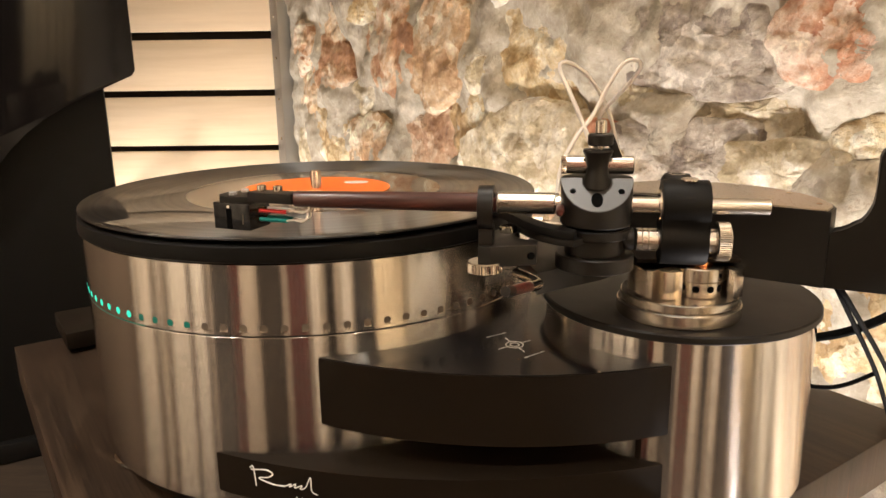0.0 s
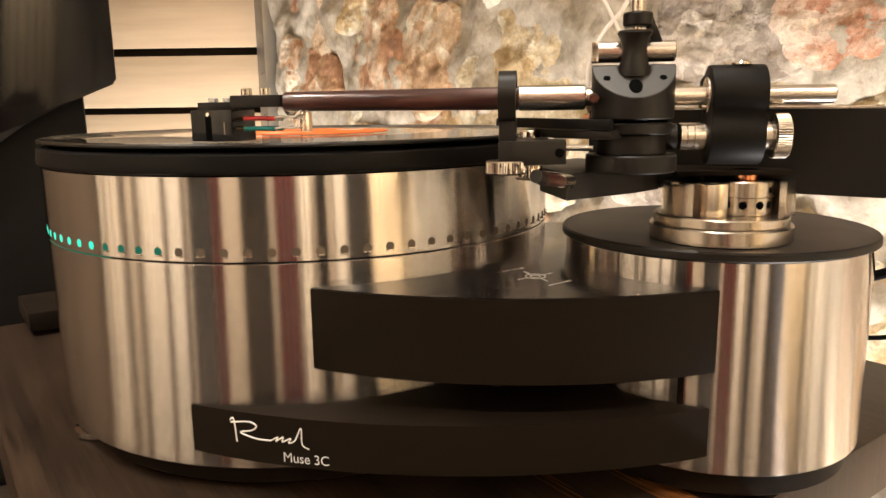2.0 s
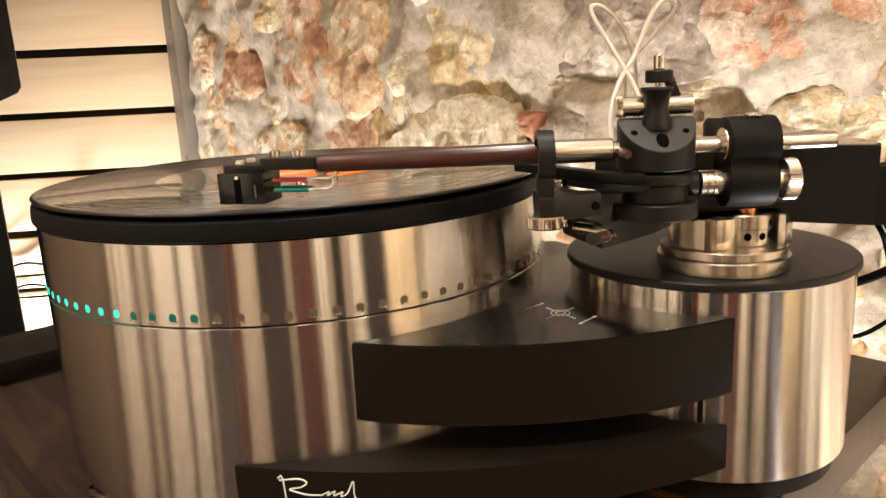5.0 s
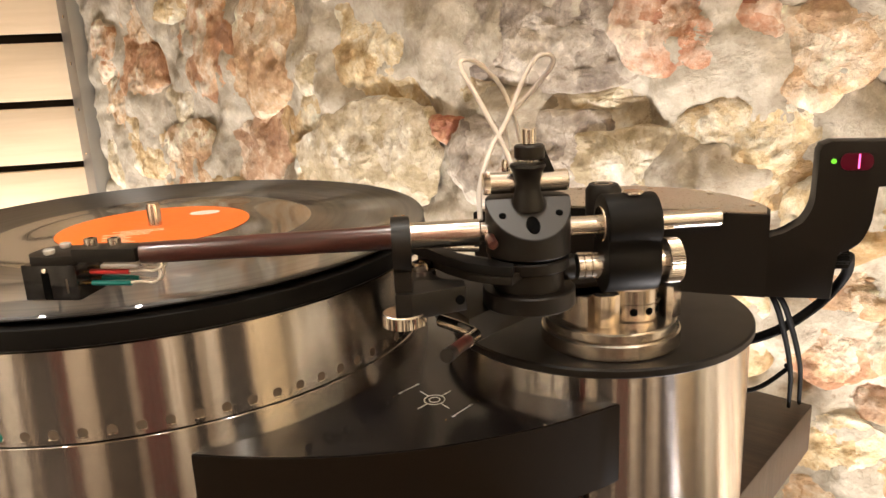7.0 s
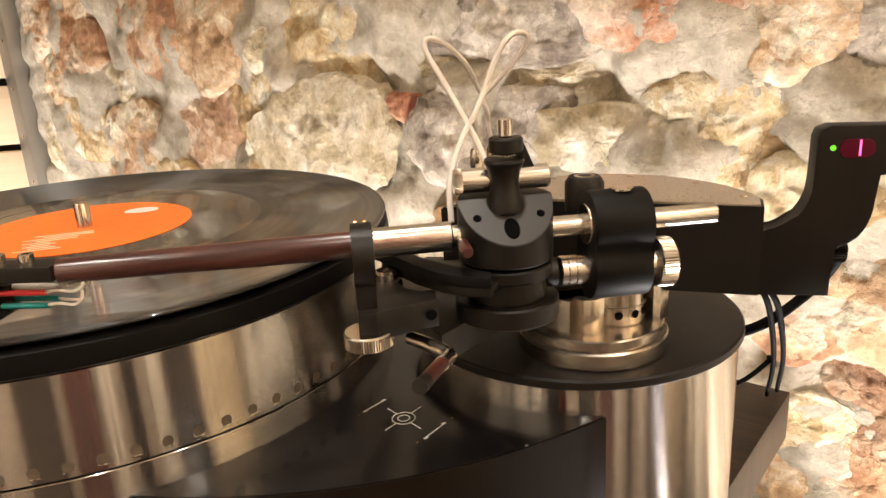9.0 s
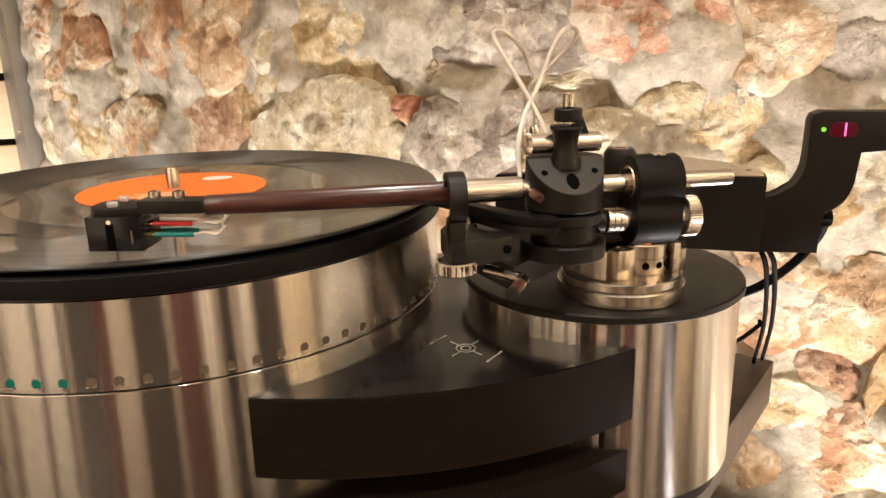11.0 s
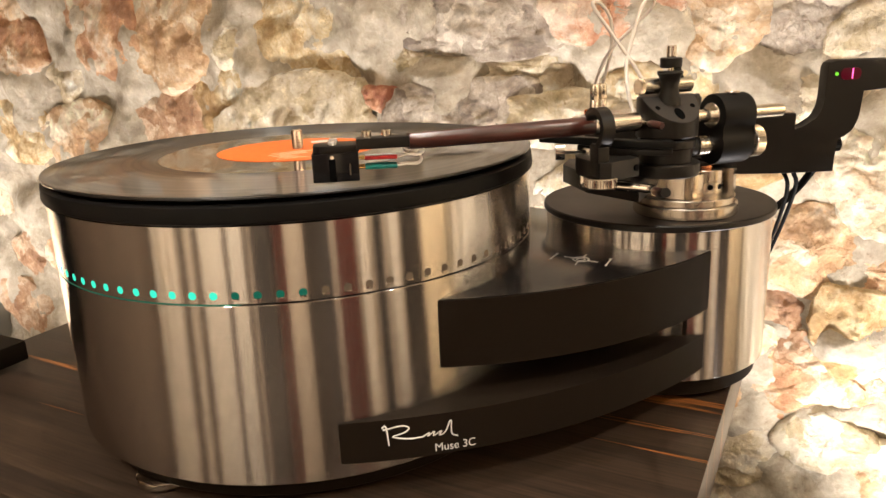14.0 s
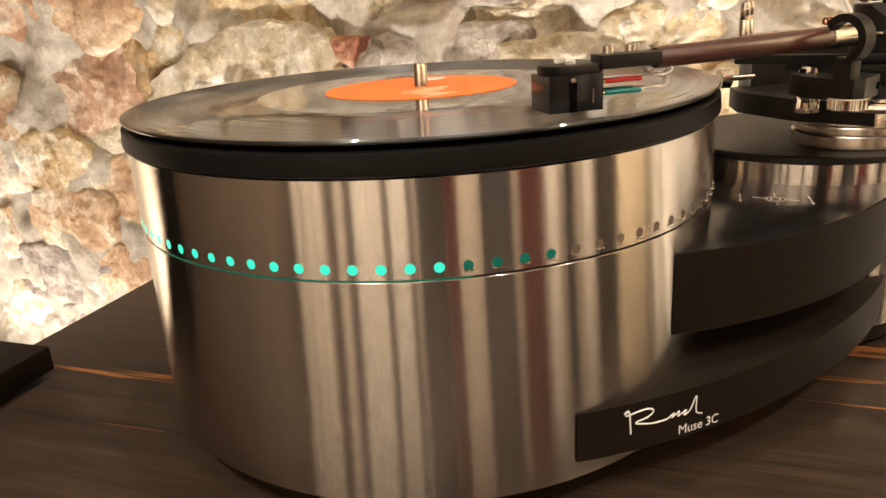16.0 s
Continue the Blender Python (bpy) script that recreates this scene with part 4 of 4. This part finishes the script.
part("bush", along_x(lathe([(0.0038, 0), (0.0070, 0), (0.0072, 0.0004), (0.0072, 0.001), (0.0038, 0.001), (0.0038, 0)], 32), 0.0282, 0, 0), POLISHED, cw)
part("set_screw", turned(cyl(0.0040, 0.0112, 0.0128, 0.0005, 28), Matrix.Translation((0.041, -0.001, 0))), POLISHED, cw)
part("weight_rod", along_x(lathe([(0, 0), (0.0050, 0), (0.0054, 0.0004), (0.0054, 0.0024), (0.0050, 0.0027), (0.0054, 0.0030), (0.0054, 0.0052), (0.0050, 0.0055), (0.0054, 0.0058), (0.0054, 0.012), (0, 0.012)], 36), 0.0185, -0.001, -0.0160), SATIN, cw, "grooved steel weight stub")
part("weight_collar", along_x(cyl(0.0052, 0, 0.005, 0.0003, 32), 0.0125, -0.001, -0.0160), SATIN_BLACK, cw)
part("weight_knob", along_x(knurled(0.0090, 0, 0.0062, 56, 0.0003), 0.0538, -0.001, -0.0160), SATIN, cw, "knurled steel knob")
part("knob_neck", along_x(cyl(0.0056, 0, 0.0046, 0.0003, 32), 0.0496, -0.001, -0.0160), SATIN, cw)
# headshell and cartridge
HEAD = Matrix.Translation((-0.147, 0, 0)) @ Matrix.Rotation(radians(-12), 4, "Z") @ Matrix.Translation((0.147, 0, 0))
BODY = Matrix.Translation((-0.001, 0.004, 0)) @ HEAD
shell = part("headshell", box(-0.1715, -0.1460, -0.0050, 0.0050, -0.0022, 0.0030, 0.0006), SATIN_BLACK, arm, "black headshell plate", HEAD)
for x in (-0.1663, -0.1567):
    part("screw", turned(lathe([(0, 0), (0.0024, 0), (0.0024, 0.0028), (0.0020, 0.0030), (0.0012, 0.0030), (0.0012, 0.0018), (0, 0.0018)], 24), Matrix.Translation((x, 0.0005, 0.0030))), POLISHED, shell, "polished socket screw")
carrier = [(-0.1905, -0.004), (-0.187, -0.0085), (-0.178, -0.0095), (-0.1685, -0.007), (-0.1685, 0.007), (-0.178, 0.0095), (-0.187, 0.0085), (-0.1905, 0.004)]
part("carrier", prism(carrier, -0.0032, 0.0002, 0.0004), SATIN_BLACK, arm, "rounded cartridge carrier", BODY)
for y in (-0.005, 0.005):
    part("nylon_screw", turned(cyl(0.0022, 0.0002, 0.0022, 0.0004, 20), Matrix.Translation((-0.181, y, 0))), CLEAR, arm, "clear nylon screw", BODY)
cart = part("cartridge", box(-0.1912, -0.1690, -0.0088, 0.0088, -0.0170, -0.0032, 0.0005), BLACK_TOP, arm, "black moving-coil cartridge", BODY)
part("slot", box(-0.1832, -0.1800, -0.0090, -0.0085, -0.0168, -0.0060, 0.0001), RECESS_SHADE, cart)
part("stud", along_y(cyl(0.0010, 0, 0.001, 0.0002, 12), -0.1815, -0.0095, -0.0052), POLISHED, cart)
part("cartridge_mark", box(-0.1736, -0.1729, -0.00885, -0.0087, -0.0140, -0.0085, 0), BORE, cart)
part("cantilever", cord([(-0.1830, 0, -0.0168), (-0.1845, 0, -0.0172)], 0.0004, 6), POLISHED, cart)
for y, z, m_, nm in ((-0.004, -0.0070, RED, "red"), (-0.004, -0.0115, GREEN, "green"), (0.003, -0.0072, WIRE, "white"), (0.003, -0.0115, GREEN, "blue")):
    pin = part("pin", along_x(cyl(0.0006, 0, 0.0036, 0.0001, 10), -0.1692, y, z), GOLD, cart, "gold pin")
    part("lead_sleeve", cord([(-0.1660, y, z), (-0.156, y, z), (-0.1505, y * 0.9, z - 0.0002)], 0.0010, 10), m_, cart, nm + " lead sleeve")
    part("lead", cord([(-0.1508, y * 0.9, z), (-0.1460, y * 0.5 - 0.002, z + 0.0006), (-0.1405 + 0.15 * (z + 0.0094), y * 0.6 - 0.002, z + 0.0004), (-0.1378 + 0.3 * (z + 0.0094), y * 0.5 - 0.002, z + 0.0026), (-0.1400, y * 0.4, z + 0.0050), (-0.1450, y * 0.3, -0.0058), (-0.1485, 0, -0.0020)], 0.00055, 8), WIRE, cart, "clear looped lead")

# ---- arm mount ----
MB = Matrix.Translation((0.2148, -0.121, 0))
mount = thing("arm_mount", "stepped steel tonearm mount with bored collar", "mount", MB)
part("base_ring", cyl(0.0318, 0.1176, 0.1252, 0.0007, 96), MACHINED, mount, "turned steel base ring")
part("step", cyl(0.0300, 0.1252, 0.1298, 0.0006, 96), MACHINED, mount)
part("shoulder", lathe([(0.0155, 0.1298), (0.0262, 0.1298), (0.0266, 0.1302), (0.0266, 0.1440), (0.0260, 0.1446), (0.0155, 0.1446), (0.0155, 0.1298)], 48, -8, 232), MACHINED, mount, "cut-away steel shoulder")
part("pillar", prism([(-0.0150, -0.004), (-0.0150, -0.0165), (-0.0135, -0.0195), (-0.0085, -0.0205), (-0.0040, -0.0185), (-0.0040, -0.004)], 0.1298, 0.1446, 0.0006), MACHINED, mount, "milled steel pillar")
part("pillar_screw", turned(ring(0.0022, 0.0006, 0.1447, 20), Matrix.Translation((-0.0092, -0.0135, 0))), POLISHED, mount)
part("pillar", prism([(0.0195, 0.006), (0.0195, -0.0165), (0.0215, -0.0185), (0.0275, -0.0150), (0.0285, -0.012), (0.0285, 0.006)], 0.1298, 0.1452, 0.0006), MACHINED, mount, "milled steel pillar")
hub = part("hub", turned(cyl(0.0124, 0.1298, 0.1452, 0.0006, 64), Matrix.Translation((0.0078, -0.006, 0))), MACHINED, mount, "bored steel hub")
for deg, z, r in ((-112, 0.1348, 0.0018), (-78, 0.1348, 0.0018), (-52, 0.1348, 0.0018), (-50, 0.1412, 0.0014), (-145, 0.1348, 0.0018)):
    part("bore", turned(cyl(r, -0.0005, 0.0002, 0.0001, 18), Matrix.Translation((0.0078, -0.006, 0)) @ Matrix.Rotation(radians(deg), 4, "Z") @ Matrix.Translation((0.0124, 0, z)) @ Matrix.Rotation(radians(90), 4, "Y")), RECESS_SHADE, hub)
part("groove", turned(lathe([(0.0120, 0.1379), (0.01255, 0.1379), (0.01255, 0.1383), (0.0120, 0.1383), (0.0120, 0.1379)], 48), Matrix.Translation((0.0078, -0.006, 0))), BORE, hub)
part("column", turned(cyl(0.0060, 0.1452, 0.1500, 0.0003, 32), Matrix.Translation((0.0078, -0.006, 0))), COPPER, mount, "copper centre column")
part("under_plate", box(-0.026, 0.026, -0.014, 0.02, 0.1478, 0.1500, 0.0005), BLACK, mount)

# ---- laser unit ----
laser = thing("laser_unit", "black crescent arm-tracking unit with steel lid and laser bracket", "tracking unit")
CX, CY, CR = 0.2195, -0.1215, 0.0655
arc = [(CX + CR * math.cos(radians(a)), CY + CR * math.sin(radians(a))) for a in range(-22, 150, 6)]
crescent = [(0.2752, -0.1495)] + arc[1:] + [(0.1585, -0.0905), (0.200, -0.098), (0.2300, -0.1180)]
part("housing", prism(crescent, 0.1385, 0.1764, 0.0006), SATIN_BLACK, laser, "black milled housing", smooth=25)
lidline = [(CX + (x - CX) * 0.975, CY + (y - CY) * 0.975) for x, y in crescent]
lid = part("lid", prism(lidline, 0.1764, 0.1774, 0.0002), PLATE, laser, "brushed steel lid", smooth=25)
for a in (-14, 18, 50, 86, 120):
    part("lid_screw", turned(cyl(0.0016, 0.1774, 0.1779, 0.0002, 14), Matrix.Translation((CX + 0.058 * math.cos(radians(a)), CY + 0.058 * math.sin(radians(a)), 0))), POLISHED, lid)
puck = part("puck", turned(lathe([(0, 0.1774), (0.0078, 0.1774), (0.0078, 0.1890), (0.0062, 0.1915), (0, 0.1915)], 36), Matrix.Translation((0.2085, -0.126, 0))), SATIN_BLACK, laser, "black puck with a steel eye")
part("eye", turned(ring(0.0034, 0.0008, 0.1916), Matrix.Translation((0.2085, -0.126, 0))), POLISHED, puck)
part("stalk", turned(cyl(0.011, 0.1177, 0.1385, 0.0005, 32), Matrix.Translation((0.245, -0.085, 0))), SATIN_BLACK, laser)
part("adjuster", cord([(0.161, -0.0905, 0.158), (0.148, -0.0840, 0.158)], 0.0016), SATIN, laser)
part("adjuster_knob", cord([(0.1480, -0.0840, 0.158), (0.1430, -0.0810, 0.158)], 0.0052, 20, 4), SATIN, laser, "small steel adjuster knob")
G = Matrix.Translation((0.2752, -0.1485, 0)) @ Matrix.Rotation(math.atan2(-0.436, 0.9), 4, "Z")


def s_bracket():
    pts = [(-0.001, 0.1385), (0.0275, 0.1385), (0.0275, 0.1590)]
    pts += [(0.0275 + 0.0130 * math.sin(radians(a)), 0.1590 + 0.0 + 0.0190 * (1 - math.cos(radians(a)))) for a in range(10, 91, 10)]
    pts += [(0.0405, 0.1890), (0.0590, 0.1890), (0.0620, 0.1905), (0.0630, 0.1930), (0.0630, 0.2040), (0.0605, 0.2072), (0.0225, 0.2075), (0.0190, 0.2060), (0.0178, 0.2030), (0.0178, 0.1850)]
    pts += [(0.0178 - 0.0188 * (1 - math.cos(radians(a))), 0.1850 - 0.0195 * math.sin(radians(a))) for a in range(10, 91, 10)]
    return pts


bm = turned(prism(s_bracket(), -0.010, 0.0, 0.0009), Matrix.Rotation(radians(90), 4, "X"))
brk = part("laser_bracket", bm, SATIN_BLACK, laser, "black S-shaped laser bracket", G, smooth=25)
part("window", turned(prism([(0.0322 + 0.0028 * c + 0.0034 * math.copysign(1, c), 0.1988 + 0.0036 * sn) for c, sn in [(math.cos(radians(k)), math.sin(radians(k))) for k in range(3, 363, 12)]], -0.0004, 0.0006, 0.0002), Matrix.Rotation(radians(90), 4, "X")), LASER_BED, brk, "dark red laser window")
part("laser_line", box(0.0326, 0.0333, -0.0008, -0.0002, 0.1960, 0.2020, 0), LASER, brk, "bright pink laser line")
part("status_light", along_y(cyl(0.0011, -0.0005, 0.0005, 0.0002, 16), 0.0235, 0.0, 0.1990), GREEN_LED, brk, "small green status light")
gland = part("cable_gland", along_x(knurled(0.0045, 0, 0.008, 24, 0.0006), 0.0275, 0.011, 0.1540), RUBBER, brk, "black cable gland")

# ---- cables ----
solid("power_cable", cord([(0.312, -0.152, 0.152), (0.334, -0.130, 0.146), (0.352, -0.108, 0.128), (0.343, -0.100, 0.110), (0.318, -0.098, 0.097), (0.302, -0.072, 0.082), (0.297, -0.02, 0.06), (0.31, 0.05, 0.006)], 0.0027), CABLE, "thick black cable from the laser unit", "cable")
solid("signal_cable", cord([(0.288, -0.132, 0.1386), (0.300, -0.128, 0.120), (0.350, -0.076, 0.062), (0.398, -0.0174, 0.0025)], 0.0014), CABLE, "thin black signal cable down to the shelf", "cable", group="signal cables")
solid("signal_cable", cord([(0.286, -0.142, 0.1386), (0.300, -0.134, 0.122), (0.358, -0.074, 0.062), (0.408, -0.0150, 0.0025)], 0.0014), CABLE, "thin black signal cable down to the shelf", "cable", group="signal cables")
solid("ground_cable", cord([(0.352, -0.070, 0.062), (0.3523, -0.0684, 0.0578), (0.3259, -0.0752, 0.0524), (0.305, -0.06, 0.049), (0.297, -0.02, 0.04), (0.30, 0.04, 0.0018)], 0.0014), CABLE, "thin black earth lead behind the tower", "cable")
for k, (px, py) in enumerate(((0.1826, -0.0685), (0.1915, -0.0655))):
    plug = thing("arm_plug", "slim steel arm-lead plug standing on the lid", "plug", Matrix.Translation((px, py, 0.1774)), group="arm plugs")
    part("barrel", lathe([(0, 0), (0.0030, 0), (0.0030, 0.009), (0.0026, 0.0095), (0.0030, 0.010), (0.0030, 0.018), (0.0022, 0.0195), (0, 0.0195)], 20), SATIN, plug)
solid("arm_lead", cord([(0.146, -0.150, 0.186), (0.1485, -0.142, 0.198), (0.157, -0.130, 0.211), (0.1665, -0.122, 0.2215), (0.1760, -0.117, 0.2385), (0.1825, -0.115, 0.2462), (0.1885, -0.114, 0.2470), (0.1905, -0.112, 0.2430), (0.185, -0.104, 0.2330), (0.175, -0.094, 0.219), (0.1800, -0.077, 0.206), (0.1826, -0.0685, 0.1965)], 0.0011), WIRE, "looped clear pinkish arm lead", "wire", group="arm leads")
solid("arm_lead", cord([(0.1655, -0.140, 0.195), (0.163, -0.130, 0.210), (0.1560, -0.116, 0.230), (0.1512, -0.108, 0.2425), (0.1525, -0.106, 0.2466), (0.160, -0.104, 0.2445), (0.1705, -0.099, 0.2350), (0.181, -0.087, 0.219), (0.1915, -0.0655, 0.1965)], 0.0011), WIRE, "looped clear pinkish arm lead", "wire", group="arm leads")

# ---- wall uplights on the floor ----
for b, w in UPLIGHTS:
    p = place(WALL - 0.29, b, FLOOR_Z)
    lamp = thing("floor_uplight", "small black floor uplight washing the stone wall", "lamp", Matrix.Translation(p), group="wall uplights")
    part("can", lathe([(0.024, 0.001), (0.034, 0.001), (0.034, 0.03), (0.030, 0.03), (0.024, 0.004), (0.024, 0.001)], 28), BLACK, lamp)

for x, y, w, dx, dy in CEILING_SPOTS:
    lamp = thing("ceiling_spot", "small round recessed ceiling spot, switched on", "lamp", Matrix.Translation((x, y, 1.9)), group="ceiling spots")
    part("rim", lathe([(0.030, 0.0), (0.045, 0.0), (0.045, -0.006), (0.036, -0.008), (0.030, 0.0)], 28), SATIN, lamp)
